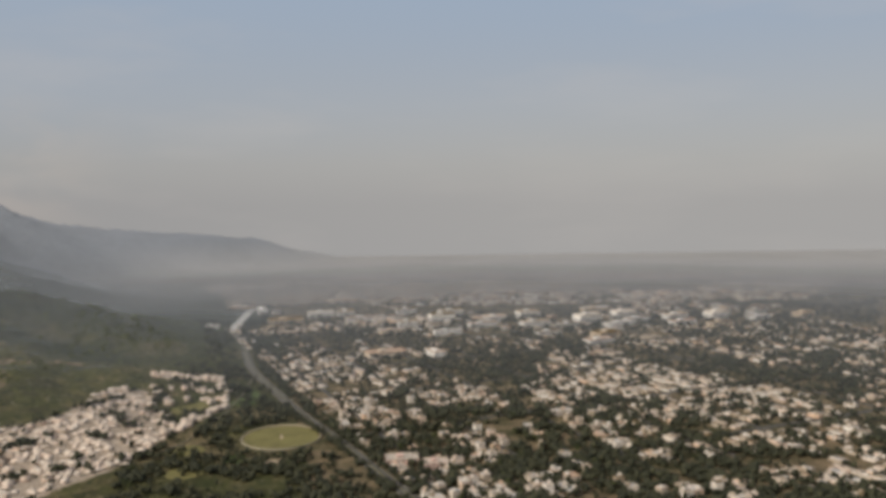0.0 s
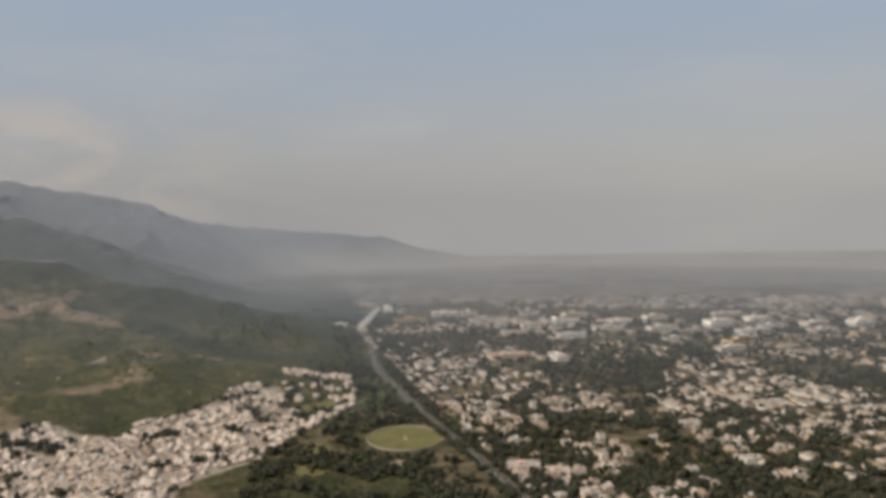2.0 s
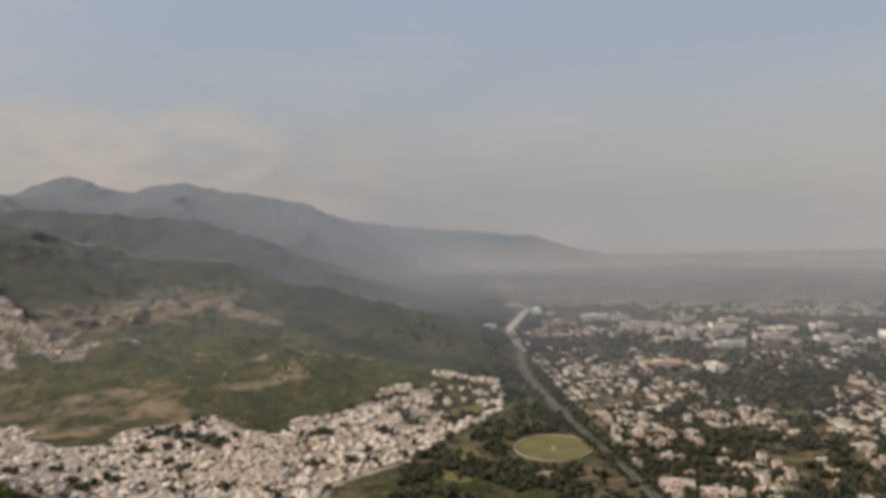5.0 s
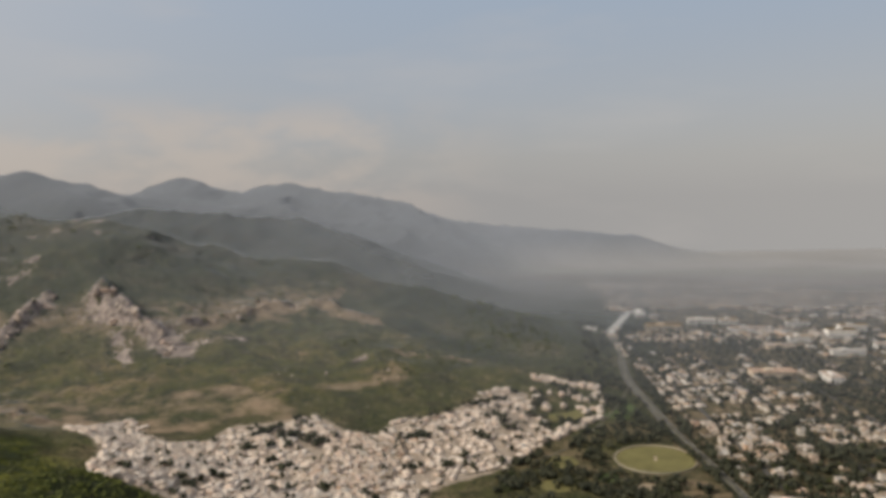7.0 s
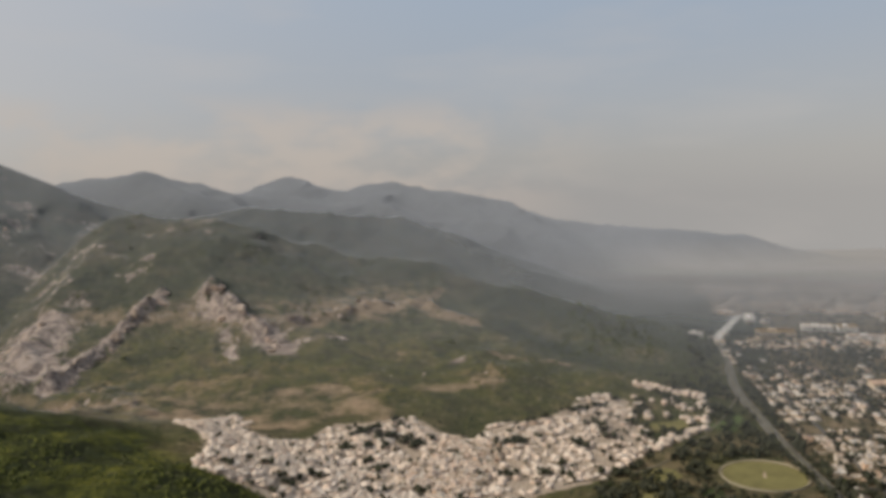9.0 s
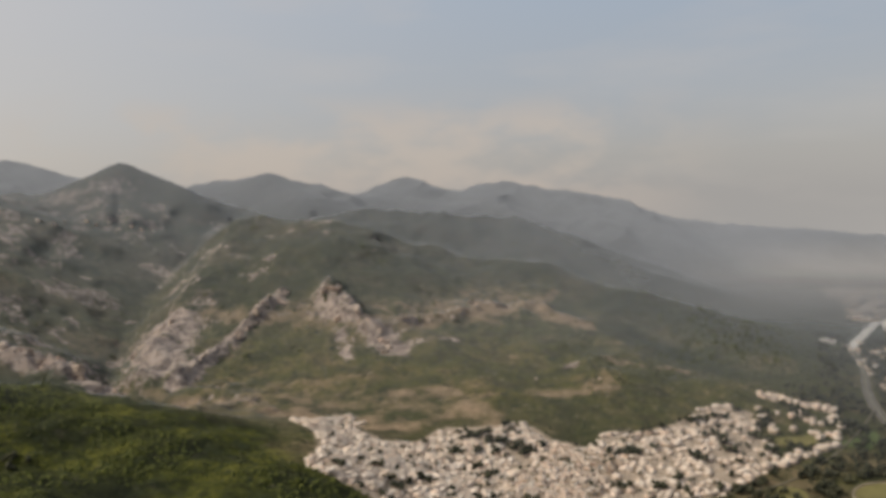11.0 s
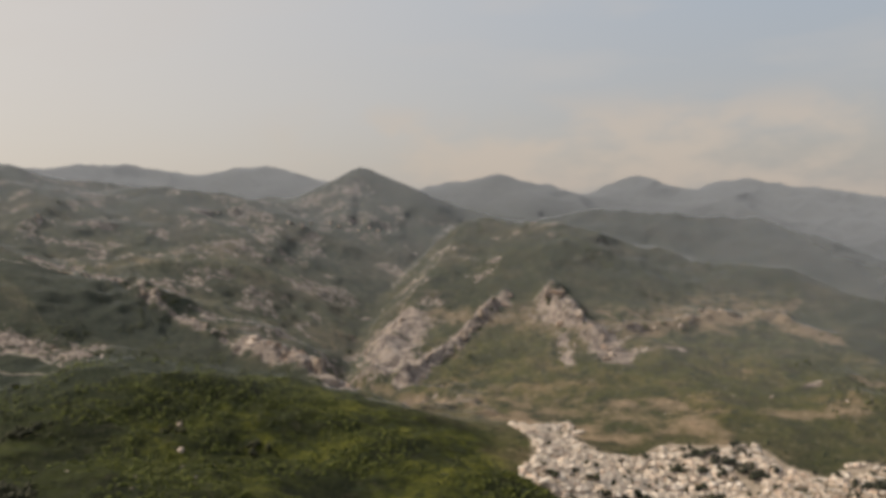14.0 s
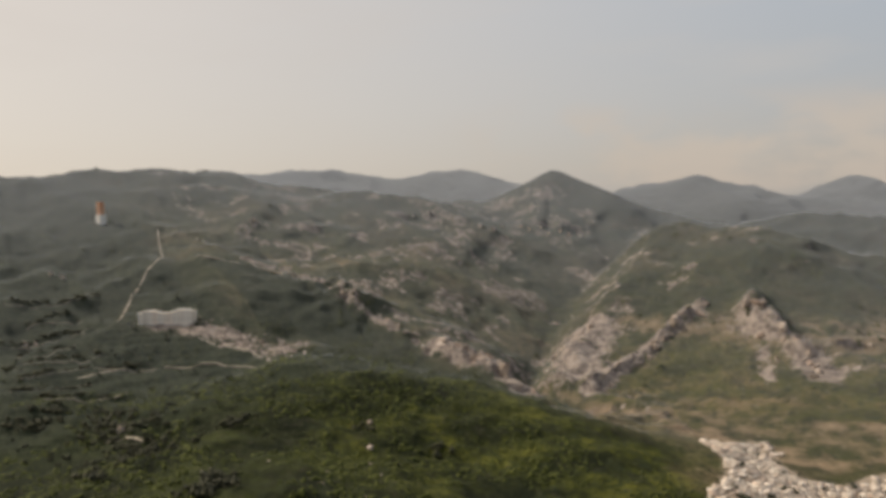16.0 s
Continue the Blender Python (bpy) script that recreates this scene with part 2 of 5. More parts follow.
M_TERRAIN = mat_terrain()
M_WALL, M_WALL_S = (mat_plain("painted_house_wall", (0.70, 0.64, 0.56), 0.2, 0.25, 0.9, 0.72, island=i) for i in (False, True))
M_ROOF, M_ROOF_S = (mat_plain("concrete_roof", (0.54, 0.495, 0.44), 0.32, 0.2, 0.9, 0.78, island=i) for i in (False, True))
M_BRICK, M_BRICK_S = (mat_plain("raw_brick_wall", (0.68, 0.575, 0.485), 0.25, 0.3, 0.95, 0.45, island=i) for i in (False, True))
M_MUD, M_MUD_S = (mat_plain("plastered_flat_roof", (0.82, 0.735, 0.64), 0.25, 0.3, 0.95, 0.45, island=i) for i in (False, True))
M_WHITE = mat_plain("white_building_wall", (0.80, 0.77, 0.72), 0.10, 0.1, 0.85, 0.15, island=True)
M_SAND = mat_plain("sand_coloured_wall", (0.66, 0.55, 0.42), 0.12, 0.1, 0.9, 0.2, island=True)
M_GLASS = mat_plain("dark_window_glass", (0.05, 0.06, 0.07), 0.2, 1.0, 0.15)
M_TANK = mat_plain("plastic_water_tank", (0.12, 0.17, 0.26), 0.2, 1.0, 0.5, 0.3)
M_ASPHALT = mat_plain("worn_asphalt", (0.085, 0.078, 0.070), 0.25, 0.05, 0.9)
M_PAVE = mat_plain("dusty_verge", (0.14, 0.122, 0.085), 0.3, 0.08, 0.95)
M_APRON = mat_plain("pale_concrete", (0.52, 0.49, 0.44), 0.2, 0.03, 0.9)
M_LINE = mat_plain("road_paint", (0.7, 0.68, 0.62), 0.2, 0.4, 0.8)
M_LAWN = mat_plain("mown_grass", (0.15, 0.132, 0.048), 0.3, 0.03, 0.95)
M_LAWN_B = mat_plain("green_lawn", (0.07, 0.092, 0.03), 0.35, 0.04, 0.95)
M_DUST = mat_plain("bare_dusty_ground", (0.36, 0.28, 0.19), 0.3, 0.03, 0.95)
M_KERB = mat_plain("pale_boundary_wall", (0.34, 0.30, 0.22), 0.2, 0.3, 0.9)
M_BARK = mat_plain("tree_bark", (0.12, 0.085, 0.06), 0.3, 2.0, 0.95)
M_LEAF = mat_leaf("dark_tree_leaves", (0.024, 0.026, 0.017), (0.085, 0.082, 0.046))
M_LEAF_C = mat_leaf("bright_bush_leaves", (0.05, 0.06, 0.012), (0.22, 0.22, 0.045))
M_LEAF_B = mat_leaf("olive_scrub_leaves", (0.034, 0.042, 0.017), (0.115, 0.12, 0.044))
M_PALE = mat_plain("pale_cut_stone", (0.80, 0.73, 0.64), 0.22, 0.12, 0.95, 0.2)
M_TRACK = mat_plain("pale_dirt_track", (0.38, 0.32, 0.245), 0.25, 0.1, 0.95)
M_ORANGE = mat_plain("faded_orange_paint", (0.55, 0.26, 0.13), 0.2, 0.2, 0.8)
M_PINK = mat_plain("faded_pink_paint", (0.66, 0.48, 0.41), 0.15, 0.1, 0.9, 0.2)
M_ROCK = mat_plain("weathered_limestone", (0.45, 0.37, 0.31), 0.6, 0.15, 0.95, 0.35)

# ---------------------------------------------------------------- shape of the land


def lattice(ix, iy, seed):
    h = (ix.astype(np.int64) * 374761393 + iy.astype(np.int64) * 668265263 + seed * 1442695041) & 0xFFFFFFFF
    h = ((h ^ (h >> 13)) * 1274126177) & 0xFFFFFFFF
    return ((h ^ (h >> 16)) & 0xFFFF) / 32767.5 - 1.0


def value_noise(x, y, seed):
    x0, y0 = np.floor(x), np.floor(y)
    fx, fy = x - x0, y - y0
    fx, fy = fx * fx * (3 - 2 * fx), fy * fy * (3 - 2 * fy)
    a, b = lattice(x0, y0, seed), lattice(x0 + 1, y0, seed)
    c, d = lattice(x0, y0 + 1, seed), lattice(x0 + 1, y0 + 1, seed)
    return (a * (1 - fx) + b * fx) * (1 - fy) + (c * (1 - fx) + d * fx) * fy


def fbm(x, y, size, octaves, seed, ridged=False):
    total, amp, norm = 0.0, 1.0, 0.0
    for k in range(octaves):
        s = size / 2.03 ** k
        c, sn = math.cos(0.7 * k + 0.3), math.sin(0.7 * k + 0.3)
        n = value_noise((x * c - y * sn) / s + 17 * k, (x * sn + y * c) / s - 9 * k, seed + k)
        total = total + amp * ((1 - 2 * np.abs(n)) if ridged else n)
        norm += amp
        amp *= 0.55
    return total / norm


RIDGES = []


def ridge(points, slope, crest=40.0, craggy=0.0):
    RIDGES.append((points, slope, crest, craggy))


# the hill above the settlement, its crest running down to the plain, and its spurs
ridge(((-1660, 1885, 316), (-1620, 1930, 332), (-1392, 1997, 322), (-1160, 2088, 255), (-823, 2140, 177)), 0.44, 70)
ridge(((-823, 2140, 177), (-600, 2112, 127), (-436, 2000, 80), (-233, 1834, 30)), 0.30, 50)
ridge(((-1320, 1760, 190), (-1193, 1651, 140), (-1000, 1640, 125), (-740, 1493, 72), (-600, 1290, 36)), 0.34, 50)
ridge(((-1000, 1690, 130), (-680, 1750, 98), (-448, 1470, 58), (-300, 1520, 32)), 0.27, 50)
ridge(((-1010, 1430, 66), (-940, 1280, 34), (-800, 1300, 26)), 0.3, 30)
# rocky rib that drops into the ravine
ridge(((-1230, 1640, 142), (-1290, 1500, 104), (-1270, 1360, 66), (-1190, 1230, 30)), 0.7, 14, 1.0)
ridge(((-1150, 1640, 166), (-1000, 1530, 120), (-900, 1480, 88)), 0.6, 12, 1.0)
ridge(((-900, 1480, 86), (-868, 1600, 108), (-840, 1740, 124), (-700, 1840, 108)), 0.5, 14, 0.7)
ridge(((-1652, 1862, 312), (-1579, 1689, 258), (-1491, 1493, 176), (-1411, 1344, 120), (-1302, 1215, 68), (-1200, 1110, 26)), 0.62, 20, 0.2)
# foreground hill and the ground under the flight
ridge(((-1180, 560, 146), (-1020, 640, 146), (-880, 690, 120), (-770, 720, 98), (-690, 735, 82), (-610, 735, 66), (-560, 720, 48)), 0.36, 90)
ridge(((-1090, 500, 138), (-960, 330, 138), (-720, 240, 160), (-520, 300, 130), (-420, 150, 140), (0, -200, 170), (300, -600, 260)), 0.36, 120)
# crag ridge on the far side of that hill, down to the ravine
ridge(((-1992, 660, 282), (-1762, 846, 232), (-1700, 862, 212), (-1660, 872, 168), (-1489, 945, 122), (-1370, 975, 106), (-1256, 1000, 92), (-1120, 985, 54), (-1050, 966, 24)), 0.55, 18, 0.8)
ridge(((-1980, 640, 288), (-1720, 560, 190), (-1500, 640, 138), (-1250, 640, 120)), 0.33, 60, 0.3)
ridge(((-2508, 600, 368), (-2385, 720, 322), (-1992, 660, 286)), 0.35, 60)
ridge(((-2600, 100, 330), (-2160, 260, 285), (-1740, 300, 180), (-1400, 200, 130)), 0.3, 80)
# plateau and the ranges behind the ravine
ridge(((-3300, -600, 560), (-3264, 306, 566), (-3148, 970, 572), (-3047, 1272, 500)), 0.30, 90)
ridge(((-3047, 1272, 495), (-2795, 1088, 462), (-2688, 1347, 470), (-2534, 1543, 425), (-2600, 1750, 415), (-2689, 1861, 418)), 0.31, 70)
ridge(((-2689, 1861, 405), (-2633, 2027, 424), (-2560, 2120, 462), (-2500, 2192, 548), (-2452, 2235, 484), (-2380, 2285, 402), (-2280, 2300, 312), (-2121, 2304, 220)), 0.50, 6, 0.0)
ridge(((-2498, 2197, 490), (-2380, 2050, 370), (-2240, 1900, 255)), 0.36, 50)
ridge(((-2534, 1543, 415), (-2250, 1450, 285), (-1950, 1350, 185), (-1680, 1250, 95)), 0.30, 60)
ridge(((-4339, 1160, 640), (-4070, 1933, 622), (-3905, 2260, 582), (-3710, 2577, 608), (-3512, 2850, 544)), 0.35, 60)
ridge(((-2918, 3060, 480), (-2688, 3268, 526), (-2488, 3426, 456), (-2337, 3533, 350)), 0.45, 50)
ridge(((-2448, 3699, 395), (-2241, 3830, 492), (-2045, 3940, 407)), 0.45, 40)
ridge(((-2092, 4029, 410), (-1927, 4112, 470), (-1650, 4233, 432), (-1291, 4358, 360), (-966, 4443, 250), (-5, 4600, 150), (383, 4685, 50)), 0.40, 50)
ridge(((-1734, 2713, 332), (-1285, 2956, 298), (-1008, 2957, 222), (-838, 2906, 162), (-715, 2836, 66)), 0.42, 50)
ridge(((-2300, 2500, 300), (-1900, 2350, 290), (-1734, 2713, 325)), 0.45, 50)


RAVINE = ((-1000, 1050, 4), (-1120, 1062, 8), (-1260, 1110, 16), (-1450, 1260, 34), (-1640, 1470, 78), (-1800, 1720, 150), (-1930, 1990, 232))


def along(x, y, points):
    """Distance to a line of points, and the third value there."""
    return beside(x, y, points)[:2]


def beside(x, y, points):
    """Distance to a line of points, the third value there, and whether the place lies left of the line."""
    near, val, left = np.full_like(x, 1e9), np.zeros_like(x), np.zeros(x.shape, bool)
    for (ax, ay, az), (bx, by, bz) in zip(points, points[1:]):
        dx, dy = bx - ax, by - ay
        s = np.clip(((x - ax) * dx + (y - ay) * dy) / (dx * dx + dy * dy), 0, 1)
        d = np.hypot(x - ax - s * dx, y - ay - s * dy)
        val = np.where(d < near, az + (bz - az) * s, val)
        left = np.where(d < near, (y - ay) * dx - (x - ax) * dy > 0, left)
        near = np.minimum(near, d)
    return near, val, left


def land(x, y, detail=True):
    """Height of the ground at arrays x, y, and how craggy it is."""
    k, total, crag, ribs = 20.0, np.ones_like(x), np.zeros_like(x), []
    wx = x + 40 * fbm(x, y, 260, 3, 5)
    wy = y + 40 * fbm(x, y, 260, 3, 6)
    for points, slope, crest, craggy in RIDGES:
        best = np.full_like(x, -1e4)
        for (ax, ay, az), (bx, by, bz) in zip(points, points[1:]):
            dx, dy = bx - ax, by - ay
            s = np.clip(((wx - ax) * dx + (wy - ay) * dy) / (dx * dx + dy * dy), 0, 1)
            d = np.hypot(wx - ax - s * dx, wy - ay - s * dy)
            best = np.maximum(best, az + (bz - az) * s - slope * (np.sqrt(d * d + crest * crest) - crest))
        total = total + np.exp(np.clip(best / k, -30, 40))
        if craggy:
            ribs.append((craggy, best))
    h = k * np.log(total)
    for craggy, best in ribs:
        crag = np.maximum(crag, craggy * np.clip(1.2 - (h - best) / 20, 0, 1))
    gap, floor, west = beside(wx, wy, RAVINE)
    carved = floor + np.where(west, 0.74 - 0.38 * np.clip((-1330 - x) / 260, 0, 1), 0.74) * np.maximum(gap - 10, 0) + 0.0003 * gap * gap
    crag = np.clip(np.maximum(crag, np.exp(-((gap - 60) / 75) ** 2) * np.clip((x + 1650) / 200, 0, 1) * np.clip((130 - h) / 40, 0, 1) * 0.5), 0, 1)
    soft = np.clip((carved - h) / 30, -1, 1)
    h = np.where(carved < h + 30, np.minimum(h, carved) - 7.5 * (1 - np.abs(soft)) ** 2, h)
    rise = np.clip(h, 0, 260)
    calm = 1 - 0.95 * np.exp(-(np.hypot(x + 2480, y - 2180) / 330) ** 2) - 0.5 * np.exp(-(np.hypot(x + 1900, y - 1560) / 380) ** 2)
    calm = np.clip(calm, 0.05, 1)
    h = h + rise * (0.13 * fbm(x, y, 330, 5, 11, True) - 0.035) * calm
    if detail:
        h = h + calm * np.clip((4600 - np.hypot(x, y)) / 1800, 0.35, 1) * np.clip(rise / 60, 0, 1) * (10.5 * fbm(x, y, 95, 5, 23, True) + 1.6 * fbm(x, y, 18, 2, 31))
        h = h + crag * (21 * fbm(x, y, 52, 5, 41, True) + 9 * np.clip(fbm(x, y, 30, 2, 45) * 5, -1, 1) + 7 * fbm(x, y, 21, 2, 49, True))
        for line, wide, tall in ((((-1235, 1560, 0), (-1228, 1462, 0), (-1200, 1321, 0), (-1159, 1150, 0)), 13, 15), (((-1130, 1592, 0), (-1009, 1515, 0), (-927, 1479, 0)), 24, 19),
                                 (((-927, 1479, 0), (-868, 1600, 0), (-806, 1706, 0)), 15, 9)):
            gap, _ = along(x, y, line)
            h = h + tall * np.exp(-(gap / wide) ** 2) * (0.75 + 0.9 * fbm(x, y, 38, 3, 47, True))
        # old field terraces on the slope behind the near hill
        w = 0.75 * np.clip((-x - 1000) / 120, 0, 1) * np.clip((600 - y) / 120, 0, 1) * np.clip((x + 1950) / 250, 0, 1)
        q = h / 8.5
        f = np.clip((q - np.floor(q) - 0.72) / 0.28, 0, 1)
        h = h * (1 - w) + w * 8.5 * (np.floor(q) + f)
    plain = np.clip(1 - h / 8, 0, 1)
    h = h * (1 - plain) + plain * np.maximum(h - 1.5, 0) * 0.6
    return h, crag


def steps(*spans):
    out = []
    for a, b, d in spans:
        out.append(np.arange(a, b, d))
    return np.concatenate(out + [np.array([spans[-1][1]])]).astype(float)


SETTLEMENT = ((-800, 1055), (-785, 1145), (-745, 1135), (-690, 1080), (-640, 1050), (-600, 1068), (-590, 1155), (-512, 1195), (-466, 1210), (-415, 1180),
              (-365, 1172), (-345, 1248), (-313, 1256), (-276, 1300), (-245, 1385), (-234, 1424), (-178, 1441), (-150, 1340), (-134, 1293), (-116, 1202),
              (-173, 1057), (-231, 988), (-250, 780), (-560, 790), (-690, 960))


def inside(x, y, poly):
    x, y = np.asarray(x, float), np.asarray(y, float)
    hit = np.zeros(x.shape, bool)
    for (ax, ay), (bx, by) in zip(poly, poly[1:] + poly[:1]):
        cross = ((ay > y) != (by > y)) & (x < (bx - ax) * (y - ay) / ((by - ay) or 1e-9) + ax)
        hit ^= cross
    return hit


GRID_X = steps((-6000, -4600, 100), (-4600, -2400, 20), (-2400, -1750, 8), (-1750, -800, 5.5), (-800, 100, 8), (100, 600, 20), (600, 6000, 90))
GRID_Y = steps((-5000, 0, 120), (0, 850, 8), (850, 1750, 5.5), (1750, 2450, 9), (2450, 4800, 20), (4800, 6500, 100))


R_FAR = 3450.0
CRAG = ((-1955, 745, 0), (-1768, 830, 0), (-1690, 860, 0), (-1560, 900, 0), (-1440, 935, 0), (-1340, 965, 0), (-1240, 1000, 0), (-1105, 972, 0))


GROUND_X, GROUND_Y = np.meshgrid(GRID_X, GRID_Y)
GROUND_Z, GROUND_CRAG = land(GROUND_X, GROUND_Y)


def build_ground():
    xs, ys = GRID_X, GRID_Y
    X, Y, Z, crag = GROUND_X, GROUND_Y, GROUND_Z, GROUND_CRAG
    nx, ny = len(xs), len(ys)
    gy, gx = np.gradient(Z, ys, xs)
    slope = np.hypot(gx, gy)
    rise = np.clip(Z / 40, 0, 1)
    patch = fbm(X, Y, 120, 4, 61)
    rock = np.clip((slope - 0.78) * 1.3, 0, 0.45) * rise * np.where((X < -1750) | (Y < 1075), 0.3, 1.0) + crag * np.clip(0.24 + 0.8 * patch + 0.7 * fbm(X, Y, 38, 3, 63), 0, 0.8) * np.where(Y < 1075, np.exp(-(along(X, Y, CRAG)[0] / 26) ** 2), 1.0)
    # outcrops along the middle of the hill's face
    band = np.exp(-((Z - 118 - 18 * fbm(X, Y, 150, 3, 71)) / 26) ** 2) * (X > -1420) * (X < -700) * (Y > 1350) * (Y < 2000)
    rock = np.clip(rock + band * np.clip(0.36 + 0.8 * fbm(X, Y, 60, 4, 77), 0, 0.62) * np.clip((-X - 760) / 300, 0, 1), 0, 1)
    veins = fbm(X, Y, 34, 4, 79)
    for pts, wide, most in ((((-1225, 1530, 0), (-1222, 1462, 0), (-1205, 1321, 0), (-1150, 1145, 0)), 26, 0.9),
                            (((-1400, 1370, 0), (-1320, 1290, 0), (-1230, 1180, 0)), 70, 0.85),
                            (((-1130, 1592, 0), (-1009, 1515, 0), (-927, 1479, 0), (-850, 1430, 0)), 44, 0.62), (((-1010, 1480, 0), (-930, 1375, 0)), 26, 0.5), (((-850, 1440, 0), (-800, 1510, 0), (-750, 1540, 0)), 20, 0.45),
                            (((-950, 1400, 0), (-915, 1360, 0)), 22, 0.5), (((-1640, 470, 0), (-1560, 560, 0), (-1440, 600, 0), (-1500, 690, 0)), 50, 0.6), (((-1690, 860, 0), (-1560, 895, 0), (-1440, 930, 0)), 15, 0.6), (((-1380, 950, 0), (-1240, 990, 0), (-1105, 965, 0)), 44, 0.95),
                            (((-1955, 745, 0), (-1768, 842, 0), (-1690, 880, 0)), 16, 0.6), (((-2150, 1500, 0), (-2050, 1300, 0), (-2000, 1130, 0)), 90, 0.42),
                            (((-2430, 2060, 0), (-2330, 1960, 0), (-2240, 1880, 0)), 150, 0.34), (((-2150, 1750, 0), (-2050, 1620, 0)), 60, 0.3), (((-504, 1470, 0), (-490, 1490, 0)), 14, 0.6)):
        gap = along(X, Y, pts)[0]
        rock = np.maximum(rock, np.exp(-(gap / wide) ** 2) * np.clip(most + 0.7 * veins, 0, 0.9))
    # bare stone showing through the scrub of the western slopes
    west = (X < -1320) * np.clip((2350 - Y) / 150, 0, 1) * np.clip((Y - 680) / 120, 0, 1) * np.clip((R_FAR - np.hypot(X, Y)) / 300, 0, 1)
    west = west * np.where(Y < 1075, beside(X, Y, CRAG)[2], 1.0)
    rock = np.maximum(rock, west * 0.46 * np.clip(0.2 + 2.4 * fbm(X, Y, 70, 4, 87), 0, 1))
    dry = np.zeros_like(X)
    for pts, wide, most in ((((-900, 1560, 0), (-806, 1706, 0), (-720, 1815, 0), (-578, 1771, 0)), 48, 0.75),
                            (((-700, 1110, 0), (-640, 1150, 0), (-596, 1238, 0), (-531, 1215, 0)), 34, 0.62),
                            (((-860, 1130, 0), (-780, 1120, 0), (-720, 1150, 0)), 26, 0.6), (((-520, 1330, 0), (-400, 1400, 0)), 32, 0.5),
                            (((-1080, 1100, 0), (-960, 1110, 0), (-850, 1085, 0), (-800, 1120, 0)), 38, 0.6), (((-740, 1260, 0), (-690, 1300, 0), (-640, 1290, 0)), 26, 0.5), (((-430, 1560, 0), (-330, 1640, 0)), 40, 0.5)):
        gap = along(X, Y, pts)[0]
        dry = np.maximum(dry, np.exp(-(gap / wide) ** 2) * np.clip(most + 0.5 * veins, 0, 0.9))
    settled = inside(X, Y, SETTLEMENT)
    soil = np.clip(settled * 0.9 + band * 0.5 + np.exp(-((Z - 30) / 16) ** 2) * (X < -560) * (X > -1250) * (Y > 1080) * (Y < 1500) * 0.38, 0, 0.9)
    soil = np.maximum(soil, dry)
    near = np.clip(1 - (np.hypot((X + 900) * 0.52, (Y - 440) * 0.8) - 320 - 60 * patch) / 80, 0, 1) * rise
    wooded = np.clip((np.hypot(X, Y) - 2300) / 500, 0, 1) * 0.8 * (X < 0)
    wooded = np.maximum(wooded, np.clip((X + 1050) / 500, 0, 1) * np.clip((Y - 1750) / 250, 0, 1) * 0.8)
    wooded = np.maximum(wooded, 0.95 * np.clip((-X - 960) / 160, 0, 1) * np.clip((700 - Y) / 150, 0, 1))
    park = np.clip((60 - X - (Y - 1200) * 0.19) / 60, 0, 1) * (Y > 850) * (Y < 1560) * (X > -330)
    urban = (X > 60) * np.clip(1 - Z / 6, 0, 1)
    soil = np.clip(soil + urban * 0.42 + park * 0.12, 0, 0.9)
    wooded = np.clip(np.maximum(wooded, (1 - rise) * 0.5) * (1 - 0.9 * park) - rock * 0.5 - settled, 0, 1)
    # open pasture low on the hill, thicker scrub above
    face = (X > -1250) * (X < -150) * (Y > 1080) * (Y < 2100)
    meadow = face * np.clip((120 - Z + 40 * patch) / 50, 0, 1) * rise * np.clip((1750 - Y) / 200, 0, 1)
    wooded = np.maximum(wooded, 0.6 * np.clip((Z - 120 - 45 * patch) / 45, 0, 1) * (Y > 1350) * (1 - np.clip(rock * 1.5, 0, 1)))
    wooded = np.maximum(wooded, 0.55 * (X < -1300) * (Y > 650) * np.clip(0.6 + patch * 1.8, 0, 1))
    # dark scrub under the crag
    wooded = np.maximum(wooded, 0.9 * (X < -1090) * (X > -1950) * (Y > 640) * (Y < 1010) * ~beside(X, Y, CRAG)[2] * (1 - np.clip(rock, 0, 1)))
    wooded = np.maximum(wooded, 0.85 * np.exp(-(along(X, Y, ((-500, 1830, 0), (-340, 1750, 0), (-235, 1680, 0)))[0] / 70) ** 2))
    me = bpy.data.meshes.new("ground")
    i = np.arange(nx * ny).reshape(ny, nx)
    quads = np.stack([i[:-1, :-1], i[:-1, 1:], i[1:, 1:], i[1:, :-1]], -1).reshape(-1, 4)
    me.vertices.add(nx * ny)
    me.vertices.foreach_set("co", np.stack([X, Y, Z], -1).astype(np.float32).ravel())
    me.loops.add(quads.size)
    me.loops.foreach_set("vertex_index", quads.ravel().astype(np.int32))
    me.polygons.add(len(quads))
    me.polygons.foreach_set("loop_start", np.arange(0, quads.size, 4, dtype=np.int32))
    me.polygons.foreach_set("use_smooth", np.ones(len(quads), dtype=bool))
    me.update(calc_edges=True)
    for nm, v in (("rock", rock), ("soil", soil), ("lush", near), ("wooded", wooded), ("meadow", meadow), ("yard", settled * 1.0), ("pasture", np.clip((Y - 400 - 60 * patch) / 130, 0, 1))):
        a = me.attributes.new(nm, "FLOAT", "POINT")
        a.data.foreach_set("value", v.astype(np.float32).ravel())
    me.materials.append(M_TERRAIN)
    return tagged(new("ground", me), "green and brown rocky hills falling to a wide flat plain", "ground", kind="structure")


ground = build_ground()


def height(x, y):
    h, _ = land(np.array([float(x)]), np.array([float(y)]))
    return float(h[0])


# ---------------------------------------------------------------- sheets painted as haze over the distant ground


